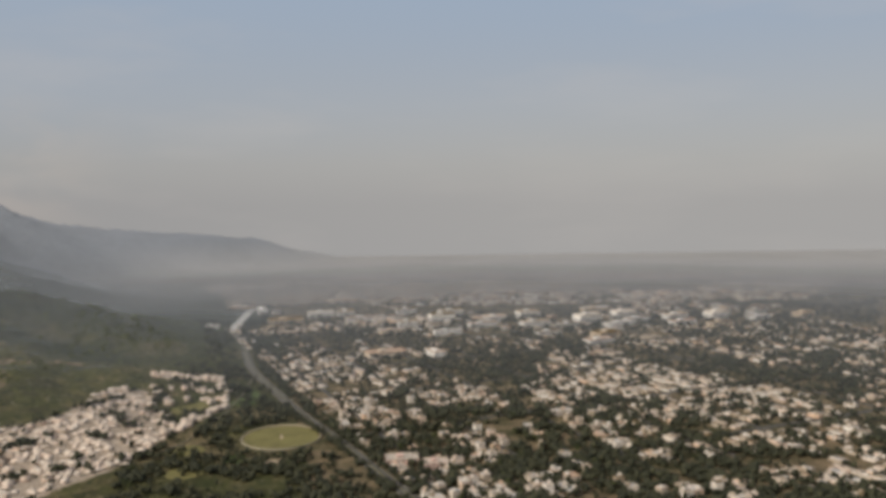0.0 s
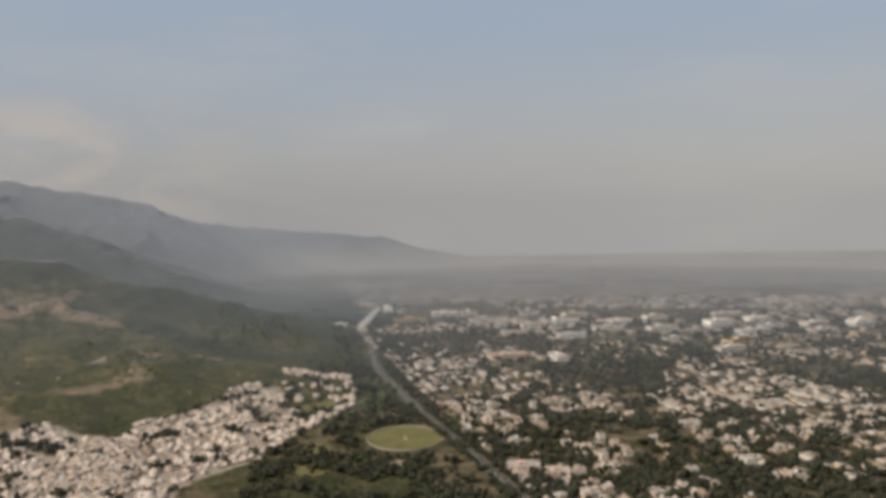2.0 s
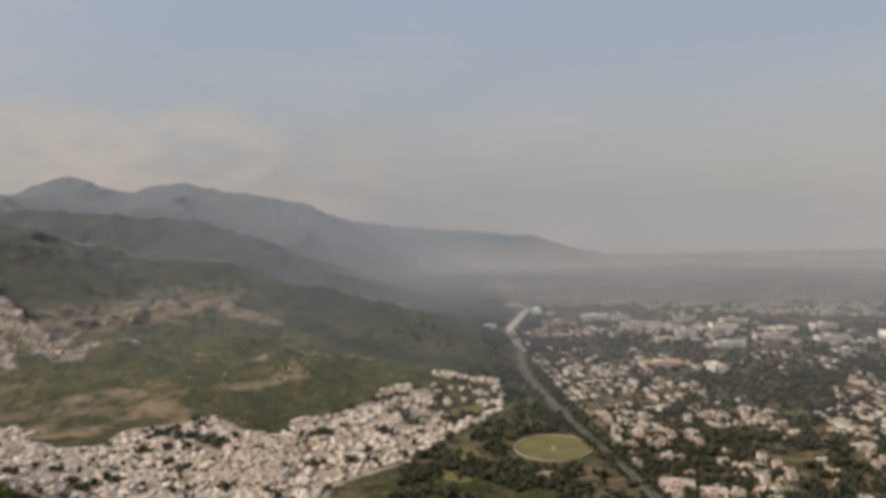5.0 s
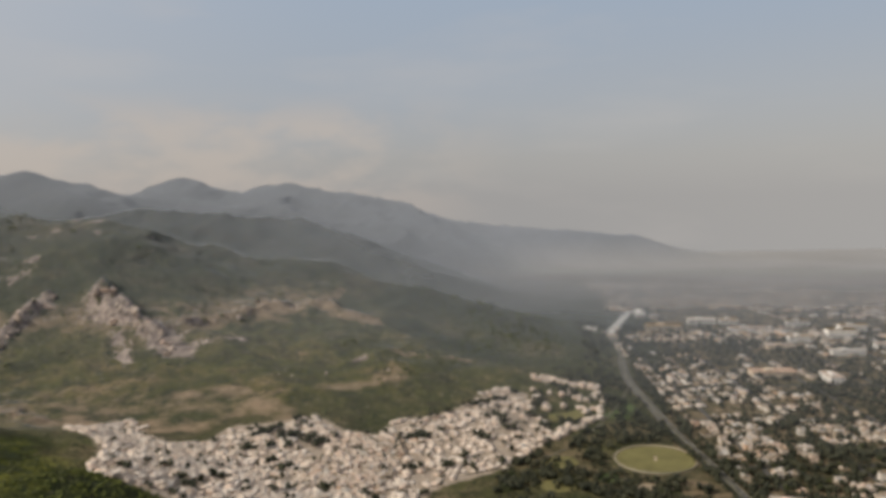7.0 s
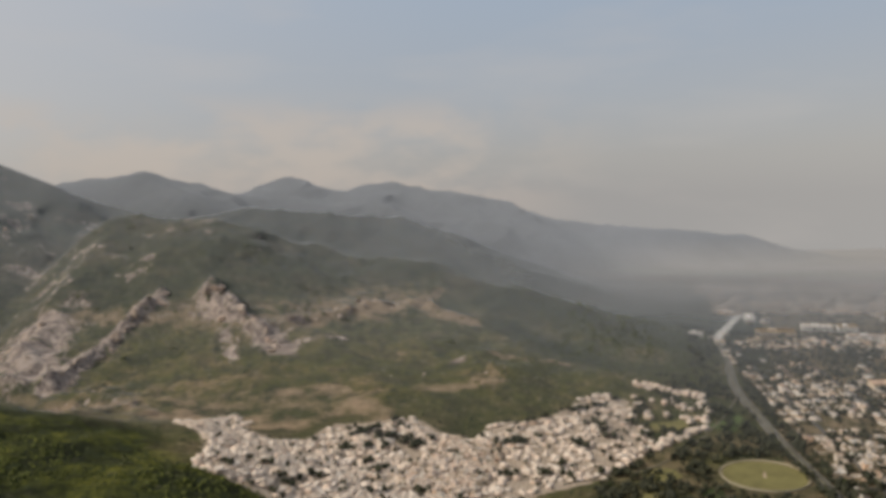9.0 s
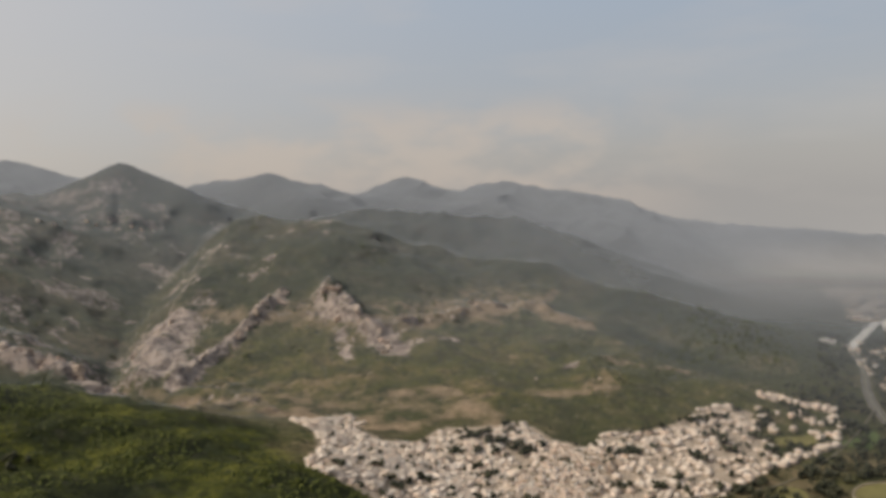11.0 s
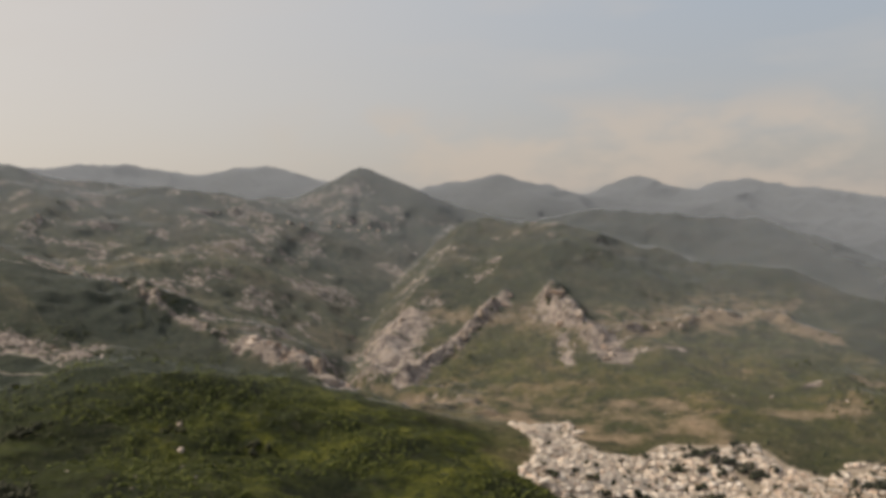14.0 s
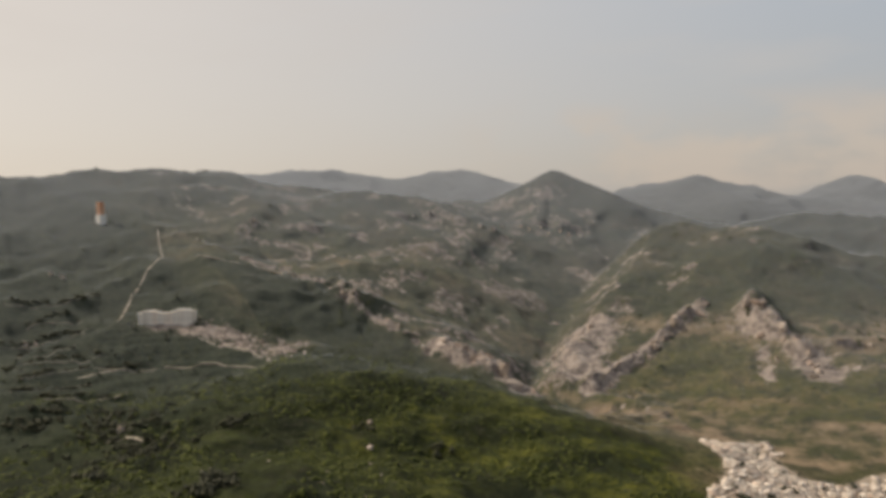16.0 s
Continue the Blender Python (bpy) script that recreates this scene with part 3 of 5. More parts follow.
# see-through skin whose opacity and colour imitate haze building up with distance
def mat_painted_haze(name, colour, dusty):
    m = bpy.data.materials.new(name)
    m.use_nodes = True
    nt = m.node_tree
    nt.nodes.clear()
    a = attr(nt, "haze_opacity")
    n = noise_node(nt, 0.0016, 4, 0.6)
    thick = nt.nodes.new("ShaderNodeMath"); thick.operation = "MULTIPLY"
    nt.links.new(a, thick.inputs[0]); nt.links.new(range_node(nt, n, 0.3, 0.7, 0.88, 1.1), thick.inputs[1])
    # dusty is the paler tone the painted haze takes far out over the plain
    tone = mix_node(nt, attr(nt, "haze_tone"), colour, dusty)
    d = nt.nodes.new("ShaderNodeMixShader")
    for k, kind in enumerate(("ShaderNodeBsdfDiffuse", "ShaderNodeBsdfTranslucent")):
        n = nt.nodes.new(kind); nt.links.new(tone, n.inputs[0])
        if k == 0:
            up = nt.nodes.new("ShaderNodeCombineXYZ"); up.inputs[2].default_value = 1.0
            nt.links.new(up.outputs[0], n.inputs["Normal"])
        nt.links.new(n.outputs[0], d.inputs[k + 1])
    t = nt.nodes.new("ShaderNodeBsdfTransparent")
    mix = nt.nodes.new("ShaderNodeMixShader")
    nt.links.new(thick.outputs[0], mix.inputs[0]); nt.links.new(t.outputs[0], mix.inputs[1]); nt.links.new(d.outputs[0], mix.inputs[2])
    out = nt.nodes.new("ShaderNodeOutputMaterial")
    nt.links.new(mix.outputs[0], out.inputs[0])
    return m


def painted_haze(lift, start, full, most, colour, gather):
    """Draped see-through sheet that paints in distance haze, denser away from the near hill."""
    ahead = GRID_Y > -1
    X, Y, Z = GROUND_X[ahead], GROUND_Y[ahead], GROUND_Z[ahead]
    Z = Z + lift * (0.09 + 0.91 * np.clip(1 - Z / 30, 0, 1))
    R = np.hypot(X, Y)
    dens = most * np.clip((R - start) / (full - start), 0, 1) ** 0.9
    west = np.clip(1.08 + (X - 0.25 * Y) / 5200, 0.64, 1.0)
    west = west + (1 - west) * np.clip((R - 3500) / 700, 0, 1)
    # the painted haze is densest over the plain and in the valley mouths
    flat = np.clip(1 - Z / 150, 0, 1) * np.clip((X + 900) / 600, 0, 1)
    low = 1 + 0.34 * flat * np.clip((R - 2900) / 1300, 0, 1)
    haze_tone = flat * np.clip((R - 2300) / 2500, 0, 1)
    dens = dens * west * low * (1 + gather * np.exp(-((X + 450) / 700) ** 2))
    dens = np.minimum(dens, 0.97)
    i = np.arange(X.size).reshape(X.shape)
    quads = np.stack([i[:-1, :-1], i[:-1, 1:], i[1:, 1:], i[1:, :-1]], -1).reshape(-1, 4)
    quads = quads[(R.ravel()[quads] > start - 60).any(1)]
    used, inv = np.unique(quads, return_inverse=True)
    me = bpy.data.meshes.new("painted_haze")
    me.vertices.add(len(used))
    me.vertices.foreach_set("co", np.stack([X, Y, Z], -1).reshape(-1, 3)[used].astype(np.float32).ravel())
    me.loops.add(quads.size)
    me.loops.foreach_set("vertex_index", inv.astype(np.int32).ravel())
    me.polygons.add(len(quads))
    me.polygons.foreach_set("loop_start", np.arange(0, quads.size, 4, dtype=np.int32))
    me.update(calc_edges=True)
    me.polygons.foreach_set("use_smooth", np.ones(len(quads), dtype=bool))
    me.attributes.new("haze_opacity", "FLOAT", "POINT").data.foreach_set("value", dens.ravel()[used].astype(np.float32))
    me.attributes.new("haze_tone", "FLOAT", "POINT").data.foreach_set("value", haze_tone.ravel()[used].astype(np.float32))
    me.materials.append(mat_painted_haze("painted_distance_haze", colour, (0.555, 0.54, 0.52)))
    return tagged(new("painted_haze", me), "thin grey sheet painted as distance haze over the far land", "haze", kind="structure")


painted_haze(14, 1150, 3200, 0.46, (0.45, 0.475, 0.515), 0.5)
painted_haze(17, 2200, 4550, 0.83, (0.445, 0.465, 0.50), 0.12)

# ---------------------------------------------------------------- helpers for things


def box_into(bm, x0, y0, z0, x1, y1, z1):
    vs = [bm.verts.new(p) for p in ((x0, y0, z0), (x1, y0, z0), (x1, y1, z0), (x0, y1, z0), (x0, y0, z1), (x1, y0, z1), (x1, y1, z1), (x0, y1, z1))]
    for f in ((3, 2, 1, 0), (4, 5, 6, 7), (0, 1, 5, 4), (1, 2, 6, 5), (2, 3, 7, 6), (3, 0, 4, 7)):
        bm.faces.new([vs[i] for i in f])


def mesh_of(name, bm, material, smooth=False):
    me = bpy.data.meshes.new(name)
    bmesh.ops.recalc_face_normals(bm, faces=bm.faces[:])
    bm.to_mesh(me)
    bm.free()
    me.materials.append(material)
    if smooth:
        me.polygons.foreach_set("use_smooth", [True] * len(me.polygons))
    return me


def part(name, bm, material, parent, label="", smooth=False):
    ob = new(name, mesh_of(name, bm, material, smooth))
    ob.parent = parent
    if label:
        tagged(ob, label)
    return ob


def tray_into(bm, w, d, z, rim, thick):
    """A flat roof with its parapet round it."""
    box_into(bm, -w / 2, -d / 2, z - 0.25, w / 2, d / 2, z)
    for a, b, c, e in ((-w / 2, -d / 2, w / 2, -d / 2 + thick), (-w / 2, d / 2 - thick, w / 2, d / 2),
                       (-w / 2, -d / 2 + thick, -w / 2 + thick, d / 2 - thick), (w / 2 - thick, -d / 2 + thick, w / 2, d / 2 - thick)):
        box_into(bm, a, b, z, c, e, z + rim)


def walls_into(bm, w, d, h, storeys, rng):
    """Wall block whose window openings are set back into the faces."""
    box_into(bm, -w / 2, -d / 2, -1.5, w / 2, d / 2, h - 0.25)
    for s in range(storeys):
        box_into(bm, -w / 2 - 0.35, -d / 2 - 0.35, 3.3 * (s + 1) - 0.5, w / 2 + 0.35, d / 2 + 0.35, 3.3 * (s + 1) - 0.3)


def window_mesh(wide, tall):
    bm = bmesh.new()
    box_into(bm, -wide / 2, -0.06, 0, wide / 2, 0.06, tall)
    return mesh_of("window", bm, M_GLASS)


WINDOW = window_mesh(2.2, 1.5)


def make_house(rng, w, d, storeys, wall, roof, label, windows=3, name="house"):
    house = tagged(new(name), label, "house")
    h = 3.3 * storeys + 0.25
    bm = bmesh.new(); walls_into(bm, w, d, h, storeys, rng); part("wall", bm, wall, house)
    bm = bmesh.new(); tray_into(bm, w, d, h, 0.9, 0.25); part("roof", bm, roof, house)
    bm = bmesh.new()
    tx, ty = rng.choice((-1, 1)) * w * 0.24, rng.choice((-1, 1)) * d * 0.24
    box_into(bm, tx - 1.7, ty - 2.0, h, tx + 1.7, ty + 2.0, h + 2.5)
    box_into(bm, tx - 2.0, ty - 2.3, h + 2.5, tx + 2.0, ty + 2.3, h + 2.7)
    part("stair_tower", bm, wall, house)
    bm = bmesh.new()
    bmesh.ops.create_cone(bm, cap_ends=True, segments=10, radius1=0.7, radius2=0.62, depth=1.5, matrix=Matrix.Translation((-tx, ty * 0.7, h + 0.75)))
    part("water_tank", bm, M_TANK, house, "dark plastic water tank")
    for k in range(windows):
        ob = new("window", WINDOW)
        ob.parent = house
        ob.location = (w * ((k + 0.5) / windows - 0.5), -d / 2 - 0.05, 1.0 + 3.3 * (k % storeys))
    return house


def house_shape(w, d, storeys, rng, tower=True, parapet=True):
    """Boxes of a far house: body, parapet roof, stair tower, as vertices, faces and material indices."""
    bm = bmesh.new()
    h = 3.3 * storeys
    box_into(bm, -w / 2, -d / 2, -1.5, w / 2, d / 2, h)
    n0 = len(bm.faces)
    if parapet:
        tray_into(bm, w, d, h + 0.25, 0.9, 0.3)
    else:
        box_into(bm, -w / 2 - 0.3, -d / 2 - 0.3, h, w / 2 + 0.3, d / 2 + 0.3, h + 0.8)
    n1 = len(bm.faces)
    tx, ty = rng.choice((-1, 1)) * w * 0.24, rng.choice((-1, 1)) * d * 0.24
    if tower:
        box_into(bm, tx - 1.5, ty - 1.7, h, tx + 1.5, ty + 1.7, h + 2.3)
    bm.verts.index_update()
    v = np.array([p.co[:] for p in bm.verts])
    f = [[p.index for p in q.verts] for q in bm.faces]
    mats = [0] * n0 + [1] * (n1 - n0) + [0] * (len(f) - n1)
    bm.free()
    return v, np.array(f), np.array(mats)


def scatter_mesh(name, shapes, places, materials):
    """One mesh of many copies: places are (shape, x, y, z, turn, scale)."""
    vs, fs, ms, base = [], [], [], 0
    for k, x, y, z, turn, sc in places:
        v, f, m = shapes[k]
        c, s = math.cos(turn), math.sin(turn)
        sc = sc if isinstance(sc, tuple) else (sc, sc, sc)
        q = v * np.array(sc)
        vs.append(np.stack([q[:, 0] * c - q[:, 1] * s + x, q[:, 0] * s + q[:, 1] * c + y, q[:, 2] + z], -1))
        fs.append(f + base)
        ms.append(m)
        base += len(v)
    V, F, Mi = np.concatenate(vs), np.concatenate(fs), np.concatenate(ms)
    n = F.shape[1]
    me = bpy.data.meshes.new(name)
    me.vertices.add(len(V))
    me.vertices.foreach_set("co", V.astype(np.float32).ravel())
    me.loops.add(F.size)
    me.loops.foreach_set("vertex_index", F.astype(np.int32).ravel())
    me.polygons.add(len(F))
    me.polygons.foreach_set("loop_start", np.arange(0, F.size, n, dtype=np.int32))
    me.polygons.foreach_set("material_index", Mi.astype(np.int32))
    me.update(calc_edges=True)
    for m in materials:
        me.materials.append(m)
    return new(name, me)


def clump_shape(rng, count, rx, rz, base, size):
    """A crown of many loose leaf clumps; triangles only."""
    vs, fs = [], []
    lobes = [Vector((rng.uniform(-1, 1) * rx * 0.55, rng.uniform(-1, 1) * rx * 0.55, base + rz * rng.uniform(-0.35, 0.45))) for _ in range(5)]
    for k in range(count):
        lobe = lobes[k % 5]
        d = Vector((rng.gauss(0, 1), rng.gauss(0, 1), rng.gauss(0, 0.8))).normalized() * rx * 0.62 * rng.uniform(0.55, 1.05)
        c = lobe + Vector((d.x, d.y, d.z * rz / rx))
        s = size * rng.uniform(0.6, 1.3)
        turn = Euler((rng.uniform(0, 3), rng.uniform(0, 3), rng.uniform(0, 3))).to_matrix()
        n = len(vs)
        for p in ((1, 0, 0), (-0.8, 0.3, 0), (0, 1, 0.1), (0.1, -0.9, 0), (0, 0.1, 0.7), (0, 0, -0.7)):
            q = turn @ Vector(p) * s * rng.uniform(0.75, 1.2)
            vs.append(c + q)
        for a in ((0, 2, 4), (2, 1, 4), (1, 3, 4), (3, 0, 4), (2, 0, 5), (1, 2, 5), (3, 1, 5), (0, 3, 5)):
            fs.append([n + i for i in a])
    return np.array([tuple(v) for v in vs]), np.array(fs)


def trunk_shape(rng, r, tall, limbs):
    """Tapered trunk with limbs; triangles only."""
    vs, fs = [], []

    def stick(a, b, ra, rb):
        ax = (b - a).normalized()
        side = ax.orthogonal().normalized()
        other = ax.cross(side)
        n = len(vs)
        for p, q in ((a, ra), (b, rb)):
            for k in range(5):
                t = 2 * math.pi * k / 5
                vs.append(p + (side * math.cos(t) + other * math.sin(t)) * q)
        for k in range(5):
            i, j = n + k, n + (k + 1) % 5
            fs.append([i, j, j + 5]); fs.append([i, j + 5, i + 5])

    top = Vector((rng.uniform(-0.3, 0.3), rng.uniform(-0.3, 0.3), tall))
    stick(Vector((0, 0, -0.6)), top, r, r * 0.55)
    for k in range(limbs):
        t = 2 * math.pi * (k + rng.random() * 0.5) / limbs
        o = top * rng.uniform(0.6, 1.0)
        stick(o, o + Vector((math.cos(t), math.sin(t), 1.1)) * tall * rng.uniform(0.4, 0.7), r * 0.45, r * 0.15)
    return np.array([tuple(v) for v in vs]), np.array(fs)


def tri_mesh(name, v, f, material):
    me = bpy.data.meshes.new(name)
    me.from_pydata(v.tolist(), [], f.tolist())
    me.materials.append(material)
    return me


def make_tree(rng, crown_r, crown_h, trunk_h, leaf, label):
    tree = tagged(new("tree"), label, "tree")
    for nm, (v, f), m in (("trunk", trunk_shape(rng, 0.32, trunk_h, 4), M_BARK),
                          ("crown", clump_shape(rng, 70, crown_r, crown_h, trunk_h + crown_h * 0.55, crown_r * 0.34), leaf)):
        ob = new(nm, tri_mesh(nm, v, f, m))
        ob.parent = tree
    return tree


def lands(xy):
    a = np.array(xy, float)
    return land(a[:, 0], a[:, 1])[0]


# ---------------------------------------------------------------- road, lanes, playing field
ROAD = ((90, 3300), (40, 2950), (4, 2641), (-25, 2400), (-46, 2180), (-36, 2040), (-20, 1873), (-12, 1740), (3, 1600), (32, 1460), (70, 1275), (104, 1140), (124, 1053), (150, 936), (190, 780), (240, 600))


def smooth_line(points, step=12.0):
    """Points at even steps on a curve through the given ones."""
    p = [Vector(q) for q in points]
    p = [p[0] * 2 - p[1]] + p + [p[-1] * 2 - p[-2]]
    out = []
    for a, b, c, d in zip(p, p[1:], p[2:], p[3:]):
        n = max(1, int((c - b).length / step))
        for k in range(n):
            t = k / n
            out.append(0.5 * (2 * b + (c - a) * t + (2 * a - 5 * b + 4 * c - d) * t * t + (3 * b - a - 3 * c + d) * t ** 3))
    return out + [p[-2]]


def strip_mesh(name, line, off, width, lift, thick, material):
    """A slab that follows a line over the ground."""
    z = lands([tuple(q) for q in line])
    bm, rows = bmesh.new(), []
    for i, q in enumerate(line):
        d = (line[min(i + 1, len(line) - 1)] - line[max(i - 1, 0)]).normalized()
        n = Vector((d.y, -d.x))
        a, b = q + n * (off - width / 2), q + n * (off + width / 2)
        h = z[i] + lift
        rows.append([bm.verts.new((a.x, a.y, h)), bm.verts.new((b.x, b.y, h)), bm.verts.new((b.x, b.y, h - thick)), bm.verts.new((a.x, a.y, h - thick))])
    for r, s in zip(rows, rows[1:]):
        for k in range(4):
            bm.faces.new((r[k], r[(k + 1) % 4], s[(k + 1) % 4], s[k]))
    bm.faces.new(rows[0]); bm.faces.new(rows[-1][::-1])
    return mesh_of(name, bm, material)


line = smooth_line(ROAD)
avenue = tagged(new("road", strip_mesh("road", line, 0, 17, 0.5, 1.4, M_PAVE)), "long straight dual carriageway with dusty verges", "road", kind="structure")
for off in (-3.9, 3.9):
    ob = new("carriageway", strip_mesh("carriageway", line, off, 6.0, 0.62, 0.4, M_ASPHALT)); ob.parent = avenue
    for e in (-2.8, 2.8):
        ob = new("edge_line", strip_mesh("edge_line", line, off + e, 0.12, 0.64, 0.1, M_LINE)); ob.parent = avenue
apron = [q for q in line if 2150 < q.y < 2660]
ob = tagged(new("concrete_apron", strip_mesh("concrete_apron", apron, 2, 22, 0.9, 0.6, M_APRON)), "wide pale concrete stretch"); ob.parent = avenue
ob = new("median", strip_mesh("median", line, 0, 1.5, 0.78, 0.5, M_LAWN)); ob.parent = avenue

AXIS_U, AXIS_V = Vector((-0.186, 0.983)), Vector((0.983, 0.186))
CITY = Vector((141, 936))


def city(u, v):
    return CITY + AXIS_U * u + AXIS_V * v


for v in (62, 186, 310, 434, 558, 682, 806, 930, 1054):
    me = strip_mesh("street", smooth_line((city(-120, v), city(500, v + 6), city(1150, v)), 40), 0, 7, 0.45, 0.8, M_ASPHALT)
    tagged(new("street", me), "narrow grey residential street between houses", "street", "residential streets", "structure")
for u in (-40, 190, 420, 650, 880, 1110):
    me = strip_mesh("street", smooth_line((city(u, 20), city(u + 8, 600), city(u, 1250)), 40), 0, 9, 0.53, 0.8, M_ASPHALT)
    tagged(new("street", me), "grey cross street lined with dark trees", "street", "residential streets", "structure")


def disc_into(bm, cx, cy, rx, ry, z, r0=0.0, h=0.3, seg=64):
    ring = []
    for k in range(seg):
        t = 2 * math.pi * k / seg
        c, s = math.cos(t), math.sin(t)
        ring.append([bm.verts.new((cx + rx * c * f, cy + ry * s * f, zz)) for f, zz in ((1, z - h), (1, z), (r0, z), (r0, z - h))])
    for a, b in zip(ring, ring[1:] + ring[:1]):
        for k in range(3 if r0 > 0 else 2):
            if r0 > 0 or k < 1:
                bm.faces.new((a[k], b[k], b[k + 1], a[k + 1]))
    if r0 == 0:
        for a in ring:
            for q in a[2:]:
                bm.verts.remove(q)
        bm.faces.new([a[1] for a in ring])


OVAL = (36, 1147, 52, 58)
field = tagged(new("playing_field"), "oval grass cricket field with a pale boundary wall", "sports field")
field.location = (OVAL[0], OVAL[1], height(OVAL[0], OVAL[1]))
bm = bmesh.new(); disc_into(bm, 0, 0, OVAL[2], OVAL[3], 0.9, h=2.0); part("turf", bm, M_LAWN, field)
bm = bmesh.new(); disc_into(bm, 0, 0, OVAL[2] + 2.5, OVAL[3] + 2.5, 1.1, 0.97, 2.0); part("perimeter_path", bm, M_DUST, field, "pale sandy perimeter path")
bm = bmesh.new(); disc_into(bm, 0, 0, OVAL[2] + 3.2, OVAL[3] + 3.2, 2.2, 0.988, 3.4); part("boundary_wall", bm, M_KERB, field, "low pale boundary wall")
bm = bmesh.new(); box_into(bm, -1.6, -11, 0.7, 1.6, 11, 1.02); part("pitch", bm, M_DUST, field, "bare clay pitch strip")


# paths and small lawns of the park, tracks on the far slopes
for pts, w, lab in (
        (((-205, 1040), (-110, 1130), (-60, 1250), (-20, 1420), (0, 1560)), 2.6, "pale path through the park beside the avenue"),
        (((-1962, 625), (-1913, 706), (-1856, 770), (-1740, 836)), 9, "pale dirt track along a hill crest"),
        (((-2370, 630), (-2073, 565), (-1867, 458), (-1701, 389)), 4.0, "pale dirt track running straight down a slope"),
        (((-1560, 500), (-1510, 535), (-1462, 569), (-1420, 600)), 7, "pale dirt track on a terraced slope"),
        (((-1440, 275), (-1485, 373), (-1425, 500), (-1340, 570)), 5, "narrow pale track across the terraces"),
        (((-1092, 256), (-1066, 275), (-1040, 294)), 6, "short pale track between dark trees")):
    me = strip_mesh("dirt_track", smooth_line([Vector(p) for p in pts], 14), 0, w, 1.0, 2.4, M_PAVE if pts[0][0] > -300 else M_TRACK)
    tagged(new("dirt_track", me), lab, "track", kind="structure")
BANKS = ((-1330, 200, 330), (-1400, 170, 290), (-1470, 190, 400), (-1545, 180, 330), (-1620, 200, 300), (-1690, 180, 330), (-1760, 230, 330), (-1840, 200, 380))
for x, y0, y1 in BANKS:
    pts = [Vector((x + 14 * math.sin(y0 + k * 1.3), y0 + (y1 - y0) * k / 4)) for k in range(5)]
    tagged(new("field_bank", strip_mesh("field_bank", smooth_line(pts, 12), 0, 1.7, 1.1, 3.0, M_TRACK)), "low pale stone bank along an old field terrace", "wall", kind="structure")
for x, y, rx, ry, m, lab in ((-25, 1062, 15, 19, M_LAWN_B, "small round green lawn among trees"), (-84, 1023, 22, 26, M_LAWN, "dry grass clearing in the park"),
                             (-92, 1110, 26, 30, M_LAWN, "dry grass clearing in the park"), (-15, 1400, 30, 60, M_LAWN_B, "green meadow beside the avenue"),
                             (-105, 1350, 34, 40, M_LAWN, "yellow-green meadow below the settlement"), (30, 1036, 24, 12, M_DUST, "bare dusty patch beside the playing field"),
                             (860, 1790, 100, 46, M_DUST, "wide bare dusty ground among city blocks"), (1100, 1740, 120, 40, M_DUST, "wide bare dusty ground among city blocks"),
                             (980, 1900, 110, 34, M_DUST, "wide bare dusty ground among city blocks"), (120, 2225, 70, 26, M_DUST, "bare forecourt before a long building"),
                             (700, 3850, 420, 50, M_DUST, "pale open field far across the plain"), (1500, 3500, 360, 46, M_DUST, "pale open field far across the plain"), (420, 3380, 240, 34, M_DUST, "pale open field far across the plain"),
                             (2050, 3100, 260, 40, M_DUST, "pale open field far across the plain"), (1150, 3050, 200, 30, M_DUST, "pale open field far across the plain")):
    bm = bmesh.new(); disc_into(bm, 0, 0, rx, ry, 0.35, h=1.2, seg=40)
    for v in bm.verts:
        v.co.xy *= 1 + 0.22 * noise.noise(Vector((v.co.x * 0.05 + x, v.co.y * 0.05 + y, 0)))
    ob = tagged(new("lawn", mesh_of("lawn", bm, m)), lab, "lawn", kind="structure")
    ob.location = (x, y, height(x, y))


# ---------------------------------------------------------------- city houses, large buildings, settlement
R = random.Random(7)

CITY_KINDS = [make_house(R, w, d, s, M_WALL, M_ROOF, lab, name="villa") for w, d, s, lab in (
    (12, 14, 1, "cream single-storey house with a flat parapet roof"), (12, 11, 2, "white two-storey villa with a flat roof"),
    (9, 13, 1, "low cream house with a pale flat roof"), (14, 16, 2, "large pale villa among dark garden trees"),
    (10, 9, 3, "tall narrow white house with a roof tank"))]
CITY_SHAPES = [house_shape(w, d, s, R) for w, d, s in ((10, 13, 2), (12, 11, 2), (9, 13, 1), (13, 15, 2), (10, 9, 3))]
CITY_SHAPES += [house_shape(w, d, s, R, False, False) for w, d, s in ((10, 13, 2), (12, 11, 2), (9, 13, 1), (13, 15, 2), (10, 9, 3), (30, 14, 3), (22, 20, 2))]


# closely built quarters of the plain, and groves where nothing is built: place and half widths
QUARTERS = ((56, 1624, 30, 46), (71, 1487, 24, 38), (111, 1363, 43, 49), (130, 1245, 38, 35), (165, 1152, 36, 36), (214, 1152, 41, 55), (242, 884, 45, 28),
            (706, 1338, 61, 118), (632, 1345, 40, 115), (523, 1354, 40, 55), (747, 1219, 28, 52), (822, 1219, 47, 54), (504, 932, 49, 29), (575, 937, 18, 36),
            (653, 955, 30, 33), (723, 1072, 67, 48), (761, 938, 45, 47), (446, 819, 44, 23), (325, 871, 32, 23), (657, 790, 45, 38), (139, 1571, 55, 43))
